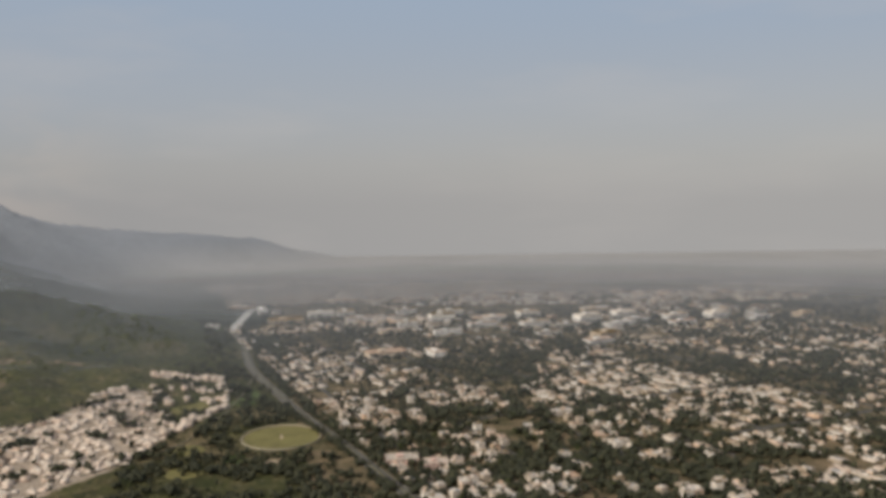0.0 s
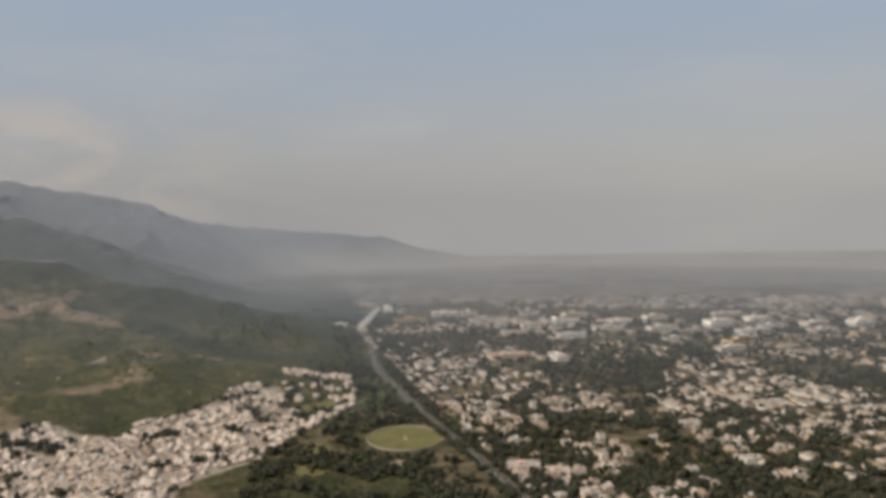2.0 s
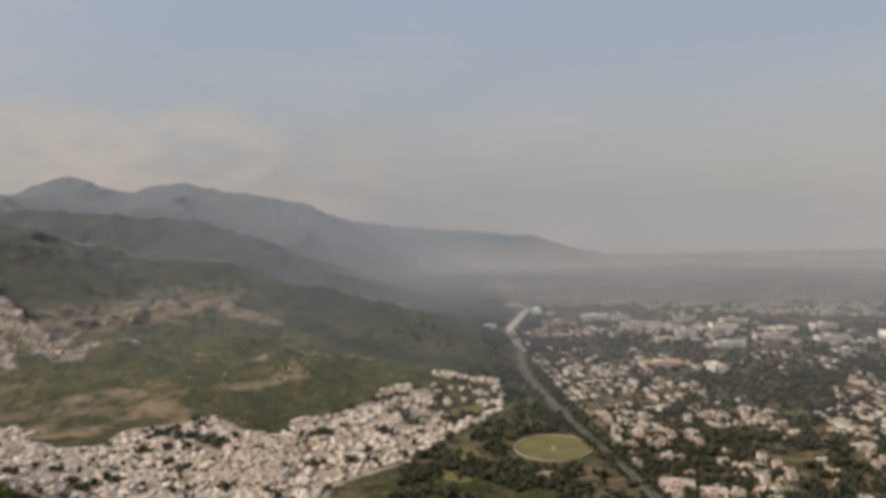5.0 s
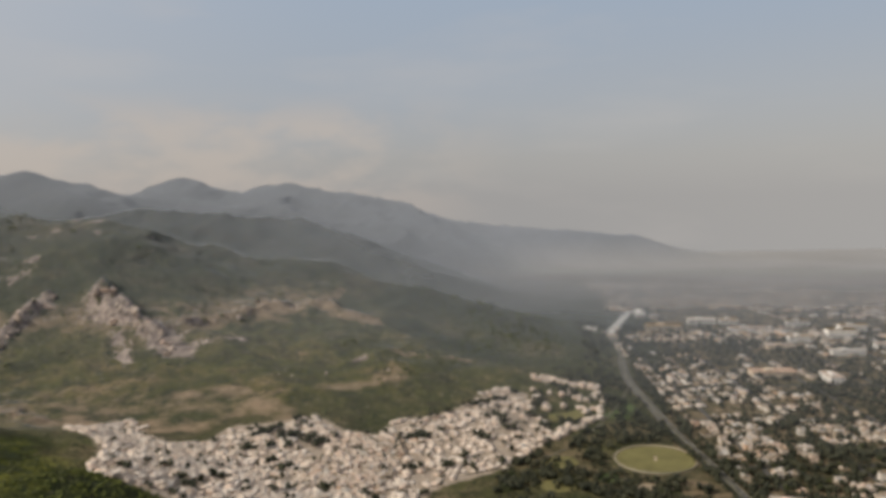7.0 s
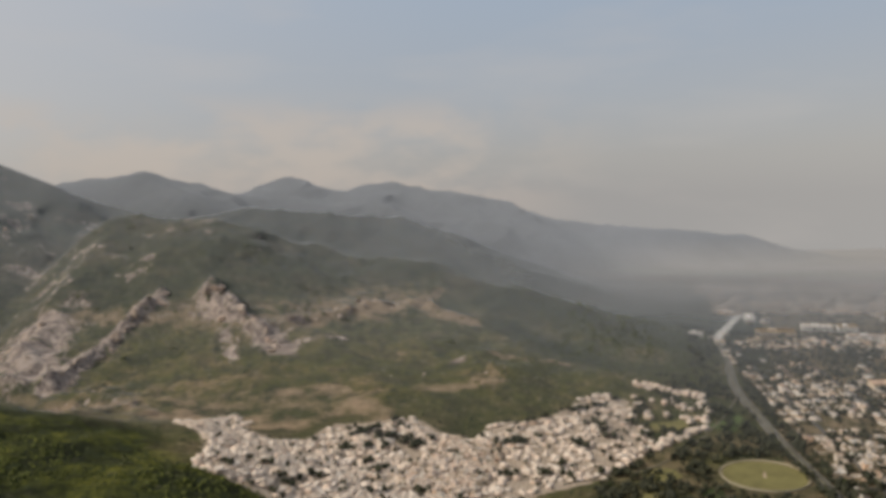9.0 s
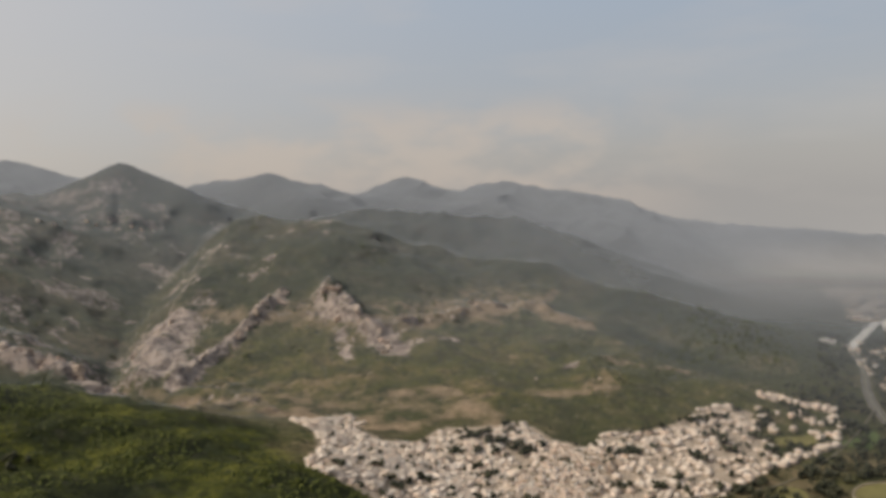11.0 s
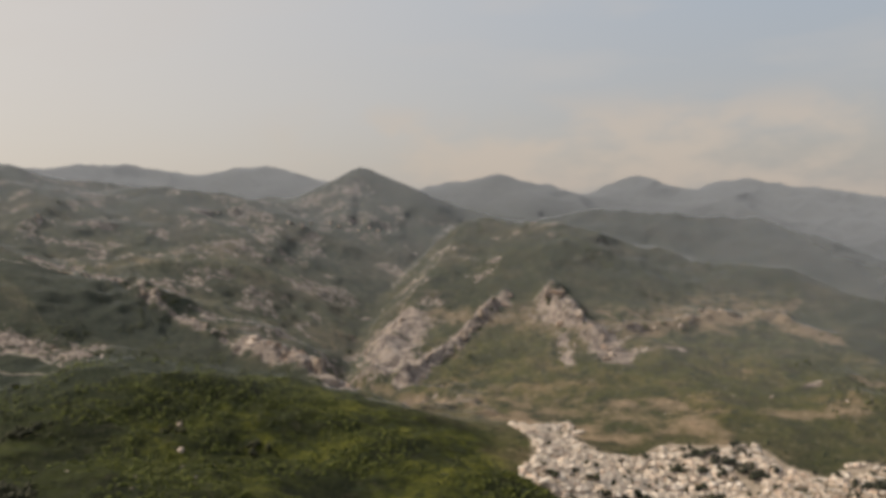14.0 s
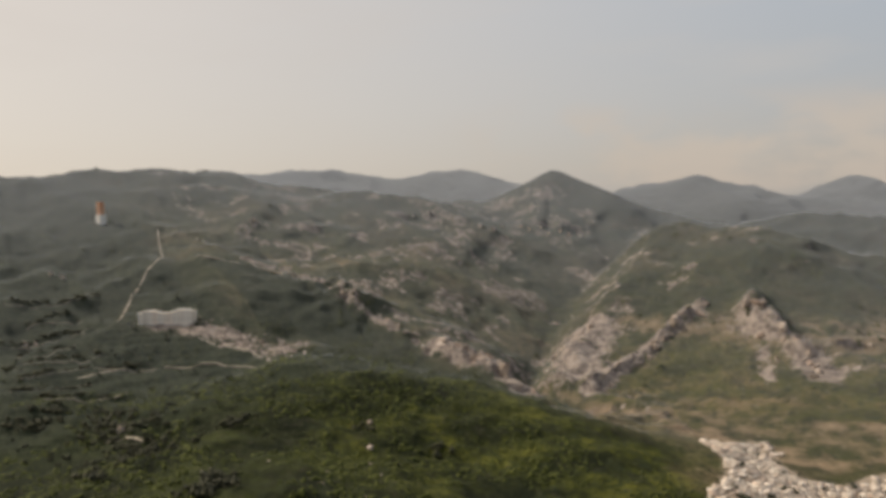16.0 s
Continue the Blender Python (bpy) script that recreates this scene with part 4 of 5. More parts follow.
GROVES_CITY = ((205, 1975, 220, 45), (400, 1890, 110, 45), (850, 1500, 90, 130), (960, 1310, 70, 120), (166, 1435, 36, 45), (329, 1168, 60, 70), (560, 872, 110, 30), (800, 2260, 170, 110), (430, 1540, 90, 60), (920, 2450, 330, 130))


def built_up(x, y):
    """How densely the plain is built at x, y (0 to 1): rows of houses, dense quarters, groves."""
    du, dv = (x - CITY.x) * AXIS_U.x + (y - CITY.y) * AXIS_U.y, (x - CITY.x) * AXIS_V.x + (y - CITY.y) * AXIS_V.y
    one = lambda a, b, size, octaves, seed: float(fbm(np.array([a]), np.array([b]), size, octaves, seed)[0])
    p = 0.36 + 0.45 * one(x, y, 260, 3, 91) + 0.85 * one(du / 4.5, dv, 30, 2, 93)
    for cx, cy, rx, ry in QUARTERS:
        p += 0.5 * math.exp(-((x - cx) / rx) ** 2 - ((y - cy) / ry) ** 2)
    for cx, cy, rx, ry in GROVES_CITY:
        p -= 1.0 * math.exp(-((x - cx) / rx) ** 4 - ((y - cy) / ry) ** 4)
    return p * (0.62 if y > 1680 else 1.0)


near_houses, far_houses, city_used = [], [], []
ANGLE = math.atan2(AXIS_V.y, AXIS_V.x)
for iv in range(0, 72):
    row = 62 * (iv // 3) + (13, 31, 49)[iv % 3]
    for iu in range(-32, 108):
        u, v = iu * 12.4 + R.uniform(-3, 3), row + R.uniform(-4, 4)
        p = city(u, v)
        x, y = p
        if min(abs((u - c)) for c in (-40, 190, 420, 650, 880, 1110)) < 12:
            continue
        if x > 0.86 * y + 40 or v < 26:
            continue
        if R.random() < built_up(x, y):
            turn = ANGLE + (math.pi if iv % 2 else 0) + R.gauss(0, 0.09)
            k = R.choice((0, 0, 1, 1, 2, 3, 4))
            city_used.append((x, y))
            if y < 1330 and x < 520 and len(near_houses) < 290:
                near_houses.append((k, x, y, turn))
            else:
                s = R.uniform(0.5, 1.2)
                far_houses.append((k + (5 if y > 1450 else 0), x, y, turn, (s * R.uniform(0.8, 1.5), s * R.uniform(0.8, 1.8), R.uniform(0.4, 0.85))))
# looser quarters farther out
for _ in range(3400):
    y = R.uniform(2120, 4400)
    x = R.uniform(-60 - (y - 2600) * 0.10, 0.86 * y)
    q = float(fbm(np.array([x * 0.35]), np.array([y]), 260, 3, 95)[0]) + 0.5 * float(fbm(np.array([x]), np.array([y]), 120, 2, 97)[0])
    if built_up(x, y) < 0.05 or q < -0.02:
        continue
    s = R.uniform(0.8, 1.4)
    far_houses.append((R.choice((5, 6, 7, 8, 9, 10, 11)), x, y, ANGLE + R.choice((0, math.pi / 2)) + R.gauss(0, 0.1), (s * R.uniform(0.9, 1.8), s, R.uniform(0.6, 1.1))))

# a belt of pale low blocks before the haze closes in
for _ in range(1500):
    y = R.uniform(2450, 3500)
    x = R.uniform(-20 + (2600 - y) * 0.2, 0.8 * y)
    if float(fbm(np.array([x * 0.3]), np.array([y]), 150, 3, 99)[0]) < -0.02:
        continue
    s = R.uniform(0.9, 1.5)
    far_houses.append((R.choice((5, 6, 7, 8, 10, 11)), x, y, ANGLE + R.gauss(0, 0.1), (s * R.uniform(1.0, 2.0), s, R.uniform(0.7, 1.2))))

zs = lands([q[1:3] for q in near_houses])
proto_seen = set()
for (k, x, y, turn), z in zip(near_houses, zs):
    m = pose(x, y, z + 0.1, 0, 0, math.degrees(turn))
    if k not in proto_seen:
        proto_seen.add(k)
        tagged(CITY_KINDS[k], group="houses of the planned quarter").matrix_basis = m
    else:
        copy_thing(CITY_KINDS[k], m)
far_houses = [q for q, z in zip(far_houses, lands([q[1:3] for q in far_houses])) if z < 14]
zs = lands([q[1:3] for q in far_houses])
tagged(scatter_mesh("far_houses", CITY_SHAPES, [(k, x, y, z + 0.1, t, s) for (k, x, y, t, s), z in zip(far_houses, zs)], [M_WALL_S, M_ROOF_S]),
       "many distant pale flat-roofed houses of the city", "houses", kind="stuff")


def make_block(x, y, w, d, storeys, turn, wall, label, name="office_building"):
    """A large building with storeys, rows of windows, a roof parapet and plant rooms."""
    b = tagged(new(name), label, "building")
    h = storeys * 3.8
    bm = bmesh.new(); box_into(bm, -w / 2, -d / 2, -2, w / 2, d / 2, h - 0.3); part("wall", bm, wall, b)
    bm = bmesh.new(); tray_into(bm, w + 0.8, d + 0.8, h, 1.2, 0.5); part("roof", bm, M_ROOF, b)
    bm = bmesh.new(); box_into(bm, -w * 0.18, -d * 0.2, h, w * 0.02, d * 0.2, h + 3.4); room = part("plant_room", bm, wall, b)
    bm = bmesh.new(); box_into(bm, -w * 0.13, -d * 0.2 - 0.15, h + 0.9, -w * 0.03, -d * 0.2 + 0.1, h + 2.6); part("vent", bm, M_GLASS, room, "dark louvred vent")
    for s in range(storeys):
        bm = bmesh.new(); box_into(bm, -w / 2 - 0.7, -d / 2 - 0.7, 3.8 * (s + 1) - 1.0, w / 2 + 0.7, d / 2 + 0.7, 3.8 * (s + 1) - 0.55); part("floor_ledge", bm, wall, b)
        n = max(3, int(w / 7))
        bm = bmesh.new(); box_into(bm, -w / n * 0.33, -0.08, 0, w / n * 0.33, 0.08, 1.9)
        me = mesh_of("window", bm, M_GLASS)
        for k in range(n):
            ob = new("window", me); ob.parent = b
            ob.location = (w * ((k + 0.5) / n - 0.5), -d / 2 - 0.06, 3.8 * s + 0.9)
    b.matrix_basis = pose(x, y, height(x, y) + 0.1, 0, 0, turn)
    return b


W_LAB, S_LAB = "large white flat-roofed building of several storeys", "long sand-coloured institutional building with ledges"
for x, y, w, d, s, t, m, lab in (
        (90, 2275, 92, 30, 4, 4, M_SAND, S_LAB), (196, 2385, 74, 30, 4, 6, M_WHITE, W_LAB), (268, 2390, 46, 44, 4, 2, M_WHITE, W_LAB),
        (300, 2270, 90, 22, 3, 8, M_WHITE, W_LAB), (508, 2185, 66, 34, 6, 5, M_WHITE, W_LAB), (445, 2380, 60, 18, 4, 8, M_WHITE, W_LAB),
        (880, 2050, 70, 36, 6, 14, M_WHITE, W_LAB), (720, 2020, 80, 26, 4, 12, M_WHITE, W_LAB), (800, 1990, 60, 24, 3, 10, M_WHITE, W_LAB),
        (820, 1800, 60, 40, 4, 14, M_SAND, S_LAB), (770, 1730, 74, 26, 3, 20, M_WHITE, W_LAB), (275, 1715, 84, 40, 3, 8, M_SAND, S_LAB),
        (378, 1690, 26, 60, 3, 8, M_WHITE, W_LAB), (1010, 2020, 80, 24, 3, 16, M_WHITE, W_LAB), (1130, 2030, 74, 30, 4, 18, M_WHITE, W_LAB),
        (1240, 2010, 60, 34, 5, 16, M_WHITE, W_LAB), (1340, 1960, 70, 28, 3, 20, M_WHITE, W_LAB), (1480, 1960, 60, 30, 4, 20, M_SAND, S_LAB),
        (178, 992, 40, 24, 2, -6, M_PINK, "faded pink flat-roofed building among dark trees"), (215, 965, 30, 20, 2, -6, M_PINK, "faded pink flat-roofed building among dark trees"),
        (30, 2540, 26, 120, 3, 3, M_WHITE, "long white building beside the end of the avenue"), (-100, 2180, 34, 16, 2, 0, M_WHITE, "small white building on scrubby land beside the avenue")):
    make_block(x, y, w, d, s, t, m, lab)
for x, y, w, d, s, t, m in ((52, 2160, 60, 24, 3, 5, M_SAND), (96, 2080, 70, 22, 2, 6, M_SAND), (400, 2120, 50, 26, 4, 6, M_WHITE), (590, 2060, 80, 20, 3, 9, M_WHITE),
                            (650, 2150, 60, 30, 4, 9, M_WHITE), (470, 1960, 70, 22, 3, 8, M_WHITE), (930, 1960, 90, 24, 3, 14, M_WHITE), (1010, 2110, 60, 30, 5, 14, M_WHITE),
                            (1100, 1940, 80, 26, 3, 16, M_WHITE), (1180, 1890, 70, 30, 3, 18, M_SAND), (880, 1890, 60, 20, 2, 12, M_WHITE), (700, 1870, 66, 24, 3, 12, M_WHITE),
                            (560, 2290, 70, 24, 5, 8, M_WHITE), (1290, 2080, 76, 26, 4, 18, M_WHITE), (1400, 2060, 60, 24, 3, 20, M_WHITE), (980, 2230, 90, 22, 4, 14, M_SAND),
                            (760, 2190, 64, 30, 5, 12, M_WHITE), (340, 2010, 60, 20, 3, 7, M_SAND)):
    make_block(x, y, w, d, s, t, m, S_LAB if m is M_SAND else W_LAB)

# the dense settlement at the foot of the hill
HUT_KINDS = [make_house(R, w, d, s, wl, rf, lab, 2) for w, d, s, wl, rf, lab in (
    (8, 8, 1, M_WALL, M_MUD, "small cream plastered house with a flat roof"), (8, 7, 2, M_BRICK, M_MUD, "raw brick two-storey house in a packed settlement"),
    (7, 9, 1, M_BRICK, M_ROOF, "small bare brick house with a concrete roof"), (9, 8, 1, M_WALL, M_ROOF, "pale low house in a packed settlement"))]
HUT_SHAPES = [house_shape(w, d, s, R, t) for w, d, s, t in ((8.5, 8, 1, False), (8, 7, 1, True), (7, 9.5, 1, False), (8, 8, 2, False), (11, 7, 1, False))]
GROVES = ((-528, 1137, 15), (-495, 1132, 18), (-462, 1125, 15), (-437, 1114, 11), (-303, 1178, 19), (-440, 1010, 8), (-250, 1330, 9), (-210, 1200, 12), (-360, 940, 9), (-480, 900, 12), (-205, 1290, 12))
huts_near, huts_far = [], []
gx = np.arange(-820, 0, 7.5)
for ax in gx:
    for ay in np.arange(770, 1620, 7.9):
        x, y = ax + R.uniform(-2.0, 2.0), ay + R.uniform(-2.0, 2.0)
        rag = fbm(np.array([x, x]), np.array([y, y + 900.0]), 70, 3, 125) * 38
        if not inside(x + rag[0], y + rag[1], SETTLEMENT) or any(math.hypot(x - a, y - b) < r for a, b, r in GROVES):
            continue
        lane = abs(math.sin(x * 0.021 + 0.9 * math.sin(y * 0.017)) * math.cos(y * 0.024 + 0.8 * math.sin(x * 0.013)))
        sparse = 0.05 + 0.85 * max(0.0, float(fbm(np.array([x]), np.array([y]), 75, 4, 121)[0])) + 0.46 * min(1.0, max(0.0, (x + 370) / 120)) * (y > 1000)
        if lane < 0.06 or R.random() < sparse:
            continue
        turn = 0.35 + 0.5 * math.sin(x * 0.006) + R.gauss(0, 0.14) + R.choice((0, math.pi / 2))
        k = R.randrange(4)
        if -400 < x < -210 and 940 < y < 1150 and len(huts_near) < 280:
            huts_near.append((k, x, y, turn))
        else:
            huts_far.append((R.randrange(5), x, y, turn, (R.uniform(0.65, 1.35), R.uniform(0.65, 1.35), R.uniform(0.3, 0.7))))
# a loose string of houses along the upper lane towards the avenue
for k in range(46):
    t = k / 45
    huts_far.append((R.randrange(5), -175 + 118 * t + R.uniform(-8, 8), 1530 - 8 * t + R.uniform(-10, 10), 0.3 + R.gauss(0, 0.2), (1.1, 1.1, 1.0)))
for k in range(34):
    t = k / 33
    huts_far.append((R.randrange(5), -118 + 68 * t + R.uniform(-7, 7), 1205 + 138 * t + R.uniform(-7, 7), 1.1 + R.gauss(0, 0.2), (1.1, 1.1, 1.0)))
for k in range(30):
    huts_far.append((R.randrange(5), R.uniform(-170, -40), R.uniform(1350, 1500), R.gauss(0.3, 0.3), (1.0, 1.0, 1.0)))
zs = lands([q[1:3] for q in huts_near])
proto_seen = set()
for (k, x, y, turn), z in zip(huts_near, zs):
    m = pose(x, y, z + 0.3, 0, 0, math.degrees(turn))
    if k not in proto_seen:
        proto_seen.add(k)
        tagged(HUT_KINDS[k], group="houses of the hillside settlement").matrix_basis = m
    else:
        copy_thing(HUT_KINDS[k], m)
zs = lands([q[1:3] for q in huts_far])
tagged(scatter_mesh("settlement_houses", HUT_SHAPES, [(k, x, y, z + 0.3, t, s) for (k, x, y, t, s), z in zip(huts_far, zs)], [M_BRICK_S, M_MUD_S]),
       "packed cream and pinkish flat-roofed houses of the settlement", "houses", kind="stuff")

# ---------------------------------------------------------------- trees, scrub, rocks
TREE_KINDS = [make_tree(R, r, h, t, m, lab) for r, h, t, m, lab in (
    (5.0, 3.6, 3.4, M_LEAF, "dark green broadleaf tree with a dense crown"), (6.5, 4.2, 4.0, M_LEAF, "wide dark green shade tree"),
    (3.6, 4.8, 3.0, M_LEAF_B, "slender olive-green tree beside a lawn"))]
CROWNS = []
for r, h, t, n in ((5.0, 3.6, 3.4, 6), (6.5, 4.2, 4.0, 6), (3.8, 4.4, 3.0, 6), (7.5, 4.6, 4.2, 7), (5.0, 3.6, 3.4, 4), (6.5, 4.2, 4.0, 4), (3.8, 4.4, 3.0, 4), (7.5, 4.6, 4.2, 5)):
    v, f = clump_shape(R, n, r, h, t + h * 0.5, r * 0.6)
    tv, tf = trunk_shape(R, 0.35, t, 0)
    CROWNS.append((np.concatenate([v, tv]), np.concatenate([f, tf + len(v)]), np.array([0] * len(f) + [1] * len(tf))))

solid = {}
for x, y in city_used + [q[1:3] for q in huts_near] + [q[1:3] for q in huts_far]:
    solid.setdefault((int(x // 20), int(y // 20)), []).append((x, y))


def free(x, y, r):
    i, j = int(x // 20), int(y // 20)
    return all(math.hypot(x - a, y - b) > r for di in (-1, 0, 1) for dj in (-1, 0, 1) for a, b in solid.get((i + di, j + dj), ()))


line_xy = np.array([tuple(q) for q in line])


def off_road(x, y, r):
    return np.min(np.hypot(line_xy[:, 0] - x, line_xy[:, 1] - y)) > r and ((x - OVAL[0]) / 70) ** 2 + ((y - OVAL[1]) / 77) ** 2 > 1


# dark copses on the near hill: place, spread, number
COPSES = ((-714, 285, 16, 46), (-690, 268, 16, 34), (-1000, 285, 55, 70), (-1130, 270, 50, 60), (-900, 225, 40, 30), (-820, 590, 16, 8), (-960, 390, 26, 18), (-1224, 288, 40, 40), (-1267, 189, 40, 40), (-900, 520, 18, 7))
near_trees, far_trees = [], []
wild = []
for _ in range(34000):
    y = 690 + 1670 * R.random() ** 1.2
    wild.append((R.uniform(-160, 0.86 * y + 40), y))
wild_xy = np.array(wild)
for (x, y), n, within in zip(wild, fbm(wild_xy[:, 0], wild_xy[:, 1], 90, 3, 101), inside(wild_xy[:, 0], wild_xy[:, 1], SETTLEMENT)):
    if within or not off_road(x, y, 17) or not free(x, y, 6.2):
        continue
    if x < CITY.x + (936 - y) * 0.19 and R.random() < 0.25:
        continue
    if R.random() > 0.5 + 0.9 * n:
        continue
    if y < 1250 and x < 420 and len(near_trees) < 290 and R.random() < 0.5:
        near_trees.append((x, y))
    elif len(far_trees) < 10500:
        far_trees.append((x, y))
for a, b, r in GROVES:
    for _ in range(int(r * 0.7)):
        t, q = R.uniform(0, 6.28), r * math.sqrt(R.random())
        far_trees.append((a + q * math.cos(t), b + q * math.sin(t)))
for i in range(0, len(line), 1):
    p = line[i]
    if 900 < p.y < 2300 and R.random() < 0.75:
        far_trees.append((p.x + 24 + R.uniform(-3, 5), p.y + R.uniform(-5, 5)))
    if 690 < p.y < 1330:
        for off in (-13, -10.5, 10.5, 13):
            if R.random() < 0.7:
                far_trees.append((p.x + off + R.uniform(-1.5, 1.5), p.y + R.uniform(-5, 5)))
    if 690 < p.y < 1650 and R.random() < 0.8:
        far_trees.append((p.x + R.choice((-12, 12, 13, 19)) + R.uniform(-1.5, 1.5), p.y + R.uniform(-5, 5)))
scrub_wood = []
for _ in range(5200):
    y = R.uniform(1500, 2300)
    x = -30 - abs(R.gauss(0, 190))
    n = float(fbm(np.array([x]), np.array([y]), 140, 4, 131)[0])
    if off_road(x, y, 24) and not inside(x, y, SETTLEMENT) and R.random() < 0.5 + 0.9 * n:
        scrub_wood.append((x, y, R.uniform(1.0, 2.4)))
for _ in range(420):
    t = R.random()
    far_trees.append((-3290 + 130 * t + R.gauss(0, 30), 100 + 900 * t))
for _ in range(2600):
    y = R.uniform(2350, 3700)
    x = R.uniform(20, 0.84 * y)
    if off_road(x, y, 20):
        far_trees.append((x, y))
for _ in range(560):
    x, y = R.uniform(-760, -110), R.uniform(800, 1550)
    if inside(x, y, SETTLEMENT):
        far_trees.append((x, y))
for _ in range(900):
    x, y = R.uniform(-1900, -1020), R.uniform(80, 560)
    if R.random() < 0.45 + float(fbm(np.array([x]), np.array([y]), 110, 3, 141)[0]):
        far_trees.append((x, y))
far_trees = [q for q, z in zip(far_trees, lands(far_trees)) if z < 16 or q[0] < -1000 or inside(q[0], q[1], SETTLEMENT)]
copse = []
for a, b, r, n in COPSES:
    for _ in range(n):
        copse.append((a + R.gauss(0, r * 0.6), b + R.gauss(0, r * 0.6)))
for x, y0, y1 in BANKS:
    for k in range(int((y1 - y0) / 5)):
        if R.random() < 0.75:
            copse.append((x - 9 + 14 * math.sin(y0 + k * 0.1) + R.gauss(0, 2.5), y0 + 5 * k + R.uniform(-2, 2)))
zs = lands(near_trees)
proto_seen = set()
for (x, y), z in zip(near_trees, zs):
    k = R.choice((0, 0, 1, 2))
    m = pose(x, y, z, 0, 0, R.uniform(0, 360)) @ Matrix.Diagonal((1, 1, 1, 1))
    if k not in proto_seen:
        proto_seen.add(k)
        tagged(TREE_KINDS[k], group="trees round the playing field").matrix_basis = m
    else:
        copy_thing(TREE_KINDS[k], m)
zs = lands(far_trees)
tagged(scatter_mesh("hillside_copses", CROWNS, [(R.randrange(4), x, y, z - 0.5, R.uniform(0, 6.28), R.uniform(0.45, 0.95)) for (x, y), z in zip(copse, lands(copse))], [M_LEAF, M_BARK]),
       "dark copses and hedgerow trees on green hill pasture", "trees", kind="stuff")
tagged(scatter_mesh("city_trees", CROWNS, [(R.randrange(4) + (4 if y > 1600 else 0), x, y, z, R.uniform(0, 6.28), R.uniform(0.6, 1.1) * (0.8 if y > 2300 else 0.5 if x < -600 else 1)) for (x, y), z in zip(far_trees, zs)], [M_LEAF, M_BARK]),
       "thousands of dark green street and garden trees", "trees", kind="stuff")

BUSH = []
for r in (1.6, 2.2, 1.2):
    v, f = clump_shape(R, 3, r, r * 0.7, r * 0.35, r * 0.75)
    BUSH.append((v, f, np.zeros(len(f), int)))
spots = list(scrub_wood)
for _ in range(12000):
    x, y = R.uniform(-1750, -150), R.uniform(1120, 2250)
    spots.append((x, y, 0.6 + 2.2 * R.random() ** 3))
for _ in range(9000):
    x, y = R.uniform(-1700, -300), R.uniform(120, 800)
    spots.append((x, y, R.uniform(0.5, 1.6)))
for _ in range(2600):
    x = R.uniform(-1750, -1080)
    spots.append((x, R.uniform(690, 960) - (x + 1080) * -0.10, R.uniform(0.8, 2.4)))
for _ in range(3500):
    x, y = R.uniform(-3000, -1200), R.uniform(200, 2300)
    spots.append((x, y, R.uniform(1.0, 2.6)))
a = np.array(spots)
zs = land(a[:, 0], a[:, 1])[0]
gate = fbm(a[:, 0], a[:, 1], 130, 4, 111)
face = (a[:, 0] > -1150) & (a[:, 1] > 1100) & (zs < 120)
keep = (np.arange(len(spots)) < len(scrub_wood)) | (zs > 12) & (gate > np.where(face, 0.24, 0.06)) & ~inside(a[:, 0], a[:, 1], SETTLEMENT)
tagged(scatter_mesh("hill_scrub", BUSH, [(R.randrange(3), x, y, z - 0.2, R.uniform(0, 6.28), s) for (x, y, s), z, k in zip(spots, zs, keep) if k], [M_LEAF_B]),
       "dark scrub bushes scattered over the hillsides", "bushes", kind="stuff")


spots = [(R.uniform(-1350, -380), R.uniform(120, 790), R.uniform(0.6, 1.9)) for _ in range(17000)]
a = np.array(spots)
zs = land(a[:, 0], a[:, 1])[0]
gate = fbm(a[:, 0], a[:, 1], 90, 4, 113)
keep = (zs > 40) & (gate > 0.02)
tagged(scatter_mesh("bright_shrubs", BUSH, [(R.randrange(3), x, y, z - 0.2, R.uniform(0, 6.28), s) for (x, y, s), z, k in zip(spots, zs, keep) if k], [M_LEAF_C]),
       "yellow-green shrubs growing thick on the near hill", "bushes", kind="stuff")


def rock_mesh(rng):
    bm = bmesh.new()
    bmesh.ops.create_icosphere(bm, subdivisions=2, radius=1.0)
    o = Vector((rng.uniform(0, 90), rng.uniform(0, 90), 3))
    for v in bm.verts:
        n = noise.noise(v.co * 1.3 + o) * 0.45 + noise.noise(v.co * 3.1 + o) * 0.22
        v.co = v.co * (1 + n)
        v.co.z = v.co.z * 0.8 + 0.25 * math.floor(v.co.z * 3) / 3
    return mesh_of("rock_outcrop", bm, M_ROCK)


ROCKS = [rock_mesh(R) for _ in range(6)]


def rocks(line_points, count, spread, lo, hi, label, group):
    pts = [Vector(p) for p in line_points]
    spots = []
    for _ in range(count):
        i = R.randrange(len(pts) - 1)
        p = pts[i].lerp(pts[i + 1], R.random())
        spots.append((p.x + R.gauss(0, spread), p.y + R.gauss(0, spread)))
    for (x, y), z in zip(spots, lands(spots)):
        s = lo + (hi - lo) * R.random() ** 2
        ob = tagged(new("rock_outcrop", R.choice(ROCKS)), label, "rock", group)
        ob.matrix_basis = Matrix.Translation((x, y, z - s * 0.42)) @ Euler((R.gauss(0, 0.25), R.gauss(0, 0.25), R.uniform(0, 6.28))).to_matrix().to_4x4() @ Matrix.Diagonal((s * R.uniform(0.9, 1.7), s * R.uniform(0.4, 0.9), s * R.uniform(0.55, 1.0), 1))


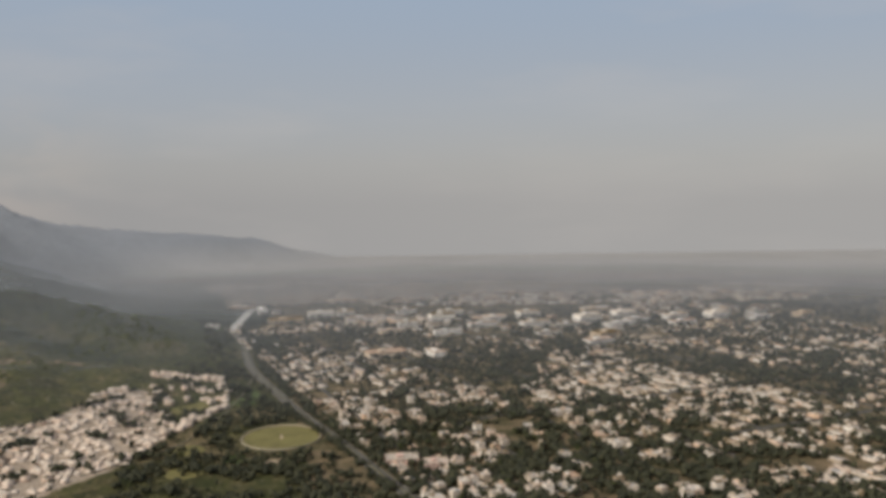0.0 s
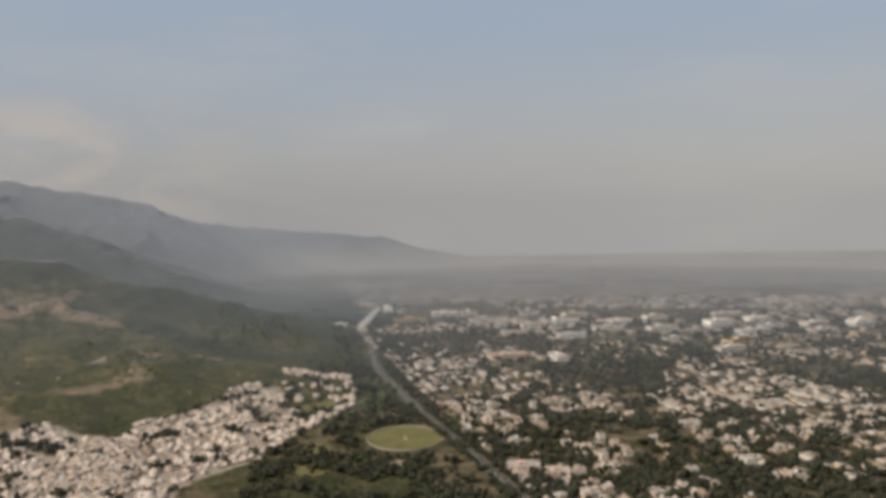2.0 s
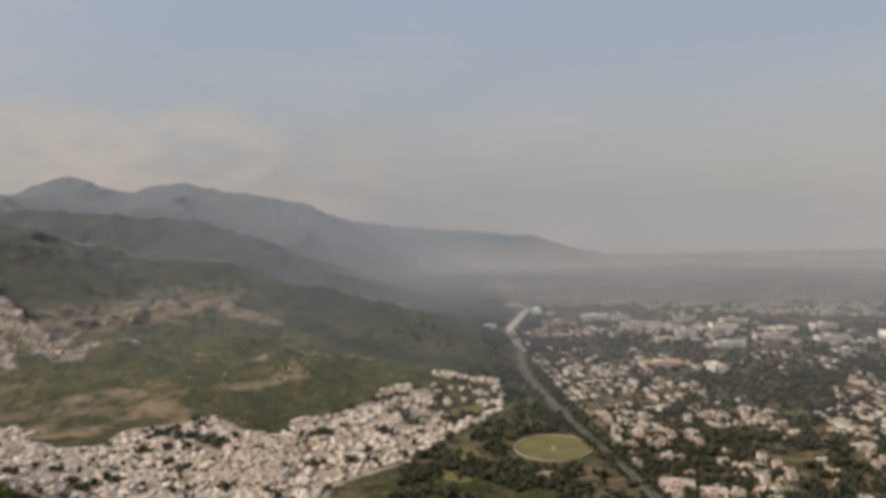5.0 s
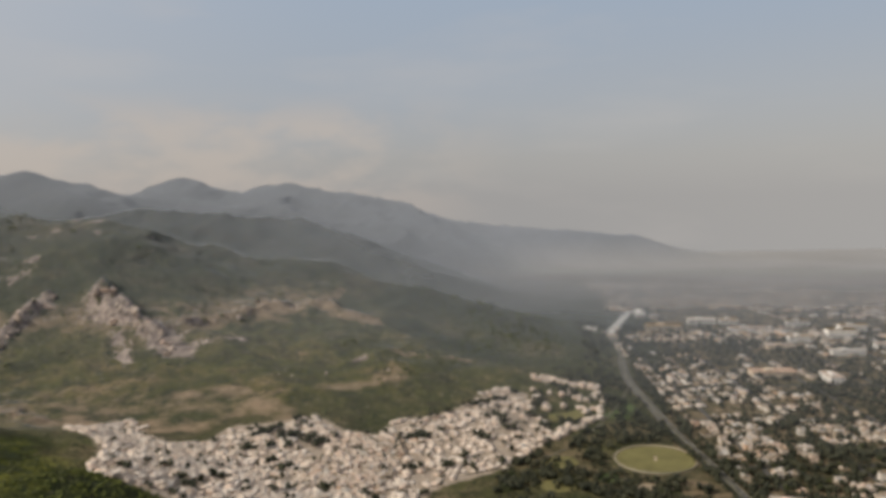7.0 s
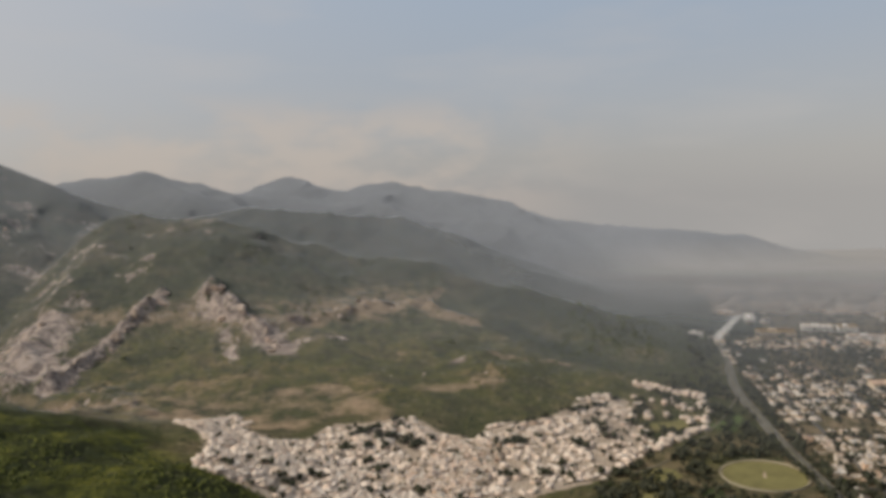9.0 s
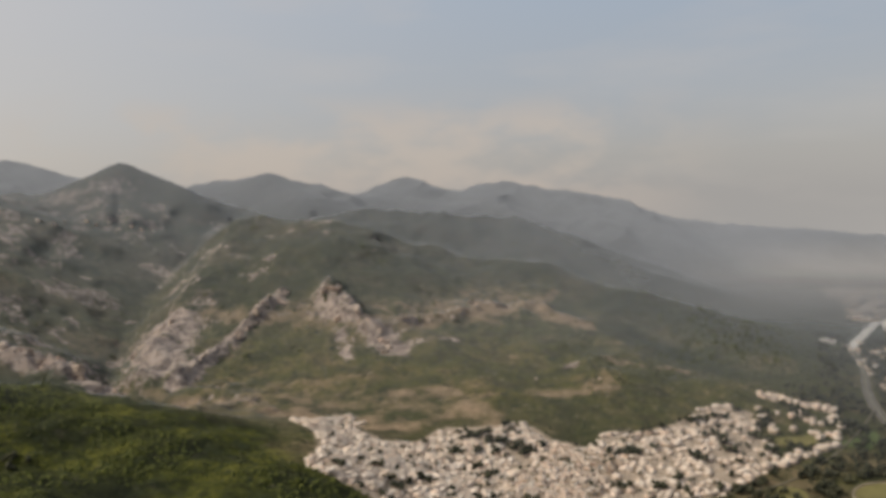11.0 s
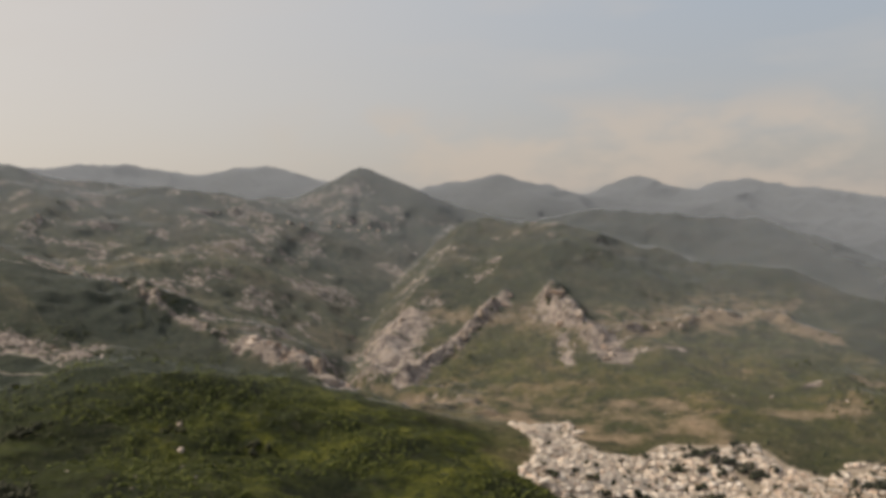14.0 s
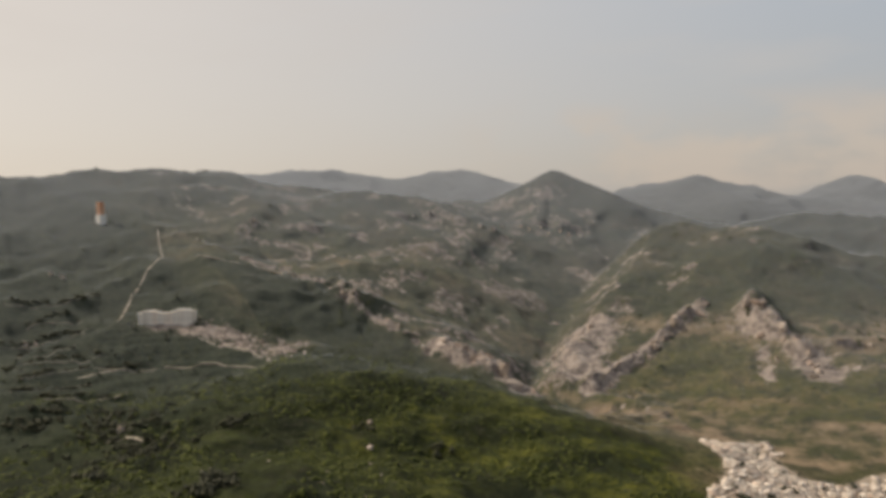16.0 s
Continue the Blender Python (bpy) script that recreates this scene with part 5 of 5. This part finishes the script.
rocks(((-1130, 1592), (-1009, 1515), (-927, 1479), (-860, 1440)), 40, 22, 4, 13, "grey-pink limestone outcrop on the grassy hillside", "outcrops on the hill face")
rocks(((-900, 1480), (-868, 1600), (-840, 1740), (-700, 1840)), 26, 20, 3, 8, "tan limestone ledge on the grassy hillside", "ledges on the hill face")
rocks(((-1230, 1560), (-1222, 1450), (-1205, 1330), (-1155, 1160)), 34, 9, 5, 14, "tilted bare limestone slab on a rocky rib", "outcrops of the rib")
rocks(((-1420, 1350), (-1330, 1260), (-1240, 1160)), 16, 22, 5, 13, "pinkish bare rock face beside the ravine", "rock faces of the ravine")
rocks([p[:2] for p in CRAG[1:]], 52, 8, 4, 12, "broken grey-brown crag above the ravine", "crags above the ravine")
rocks(((-1360, 955), (-1240, 992), (-1110, 968)), 30, 14, 5, 15, "large pale broken rock at the end of a crag", "crags above the ravine")
rocks(((-1610, 520), (-1560, 600), (-1480, 660), (-1400, 610)), 44, 20, 2.5, 7, "pale weathered rock on a terraced slope", "terrace rocks")
rocks(((-760, 380), (-700, 430), (-820, 480)), 9, 50, 1.5, 3.2, "pale boulder half sunk in green grass", "boulders on the near hill")
for x, y, s in ((-908, 543, 4.2), (-839, 507, 4.6)):
    ob = tagged(new("rock_outcrop", ROCKS[1]), "pale boulder half sunk in green grass", "rock", "boulders on the near hill")
    ob.matrix_basis = Matrix.Translation((x, y, height(x, y) + 0.5)) @ Matrix.Diagonal((s, s * 0.8, s * 0.8, 1))
rocks(((-640, 1270), (-500, 1450), (-380, 1460)), 10, 40, 2, 6, "small tan outcrop on the lower slope", "outcrops of the lower slope")


def make_cut(x, y, long, tall, turn):
    """A pale stone face cut into the slope, as a row of uneven upright blocks."""
    cut = tagged(new("stone_cutting"), "pale bare stone face cut into a green slope", "rock face")
    n = 12
    for k in range(n):
        bm = bmesh.new()
        w = long / n
        box_into(bm, -w * 0.52, -R.uniform(2, 6), -8, w * 0.52, 8, tall * (0.78 + 0.1 * math.sin(k * 0.9) + R.uniform(-0.03, 0.03)))
        bmesh.ops.bevel(bm, geom=bm.edges[:], offset=0.9, segments=1, affect="EDGES")
        ob = part("stone_block", bm, M_PALE, cut)
        ob.location = ((k - n / 2) * w, R.uniform(-1.5, 1.5), 0)
    cut.matrix_basis = pose(x, y, height(x, y), 0, 0, turn)


make_cut(-1650, 478, 112, 33, 66)
for x, y, k, t in ((-2064, 313, 3, 20), (-2044, 335, 0, 50), (-1712, 222, 1, 75), (-1700, 240, 2, 75), (-1095, 275, 2, 60), (-2251, 707, 0, 10), (-2340, 902, 1, 30), (-2235, 720, 3, 20),
                   (-2207, 1802, 1, 80), (-2168, 1806, 1, 50), (-2166, 1853, 3, 10), (-2116, 1848, 0, 70), (-2112, 1895, 2, 80), (-2083, 1907, 1, 30), (-2079, 1954, 3, 80), (-2201, 1716, 3, 60), (-2128, 1628, 1, 30), (-2164, 1601, 1, 80), (-2341, 1512, 3, 0), (-2343, 1453, 0, 20)):
    copy_thing(HUT_KINDS[k], pose(x, y, height(x, y) + 0.4, 0, 0, t))

tower = tagged(new("tower_building"), "distant narrow building, orange above a white base", "building")
bm = bmesh.new(); box_into(bm, -13, -9, -4, 13, 9, 26); part("base", bm, M_WHITE, tower)
bm = bmesh.new(); box_into(bm, -10, -7, 26, 10, 7, 62); part("upper_storeys", bm, M_ORANGE, tower)
for k in range(8):
    bm = bmesh.new(); box_into(bm, -10.5, -7.5, 29.5 + 4 * k, 10.5, 7.5, 30 + 4 * k); part("floor_ledge", bm, M_WHITE, tower)
tower.matrix_basis = pose(-2537, 509, height(-2537, 509), 0, 0, 15)
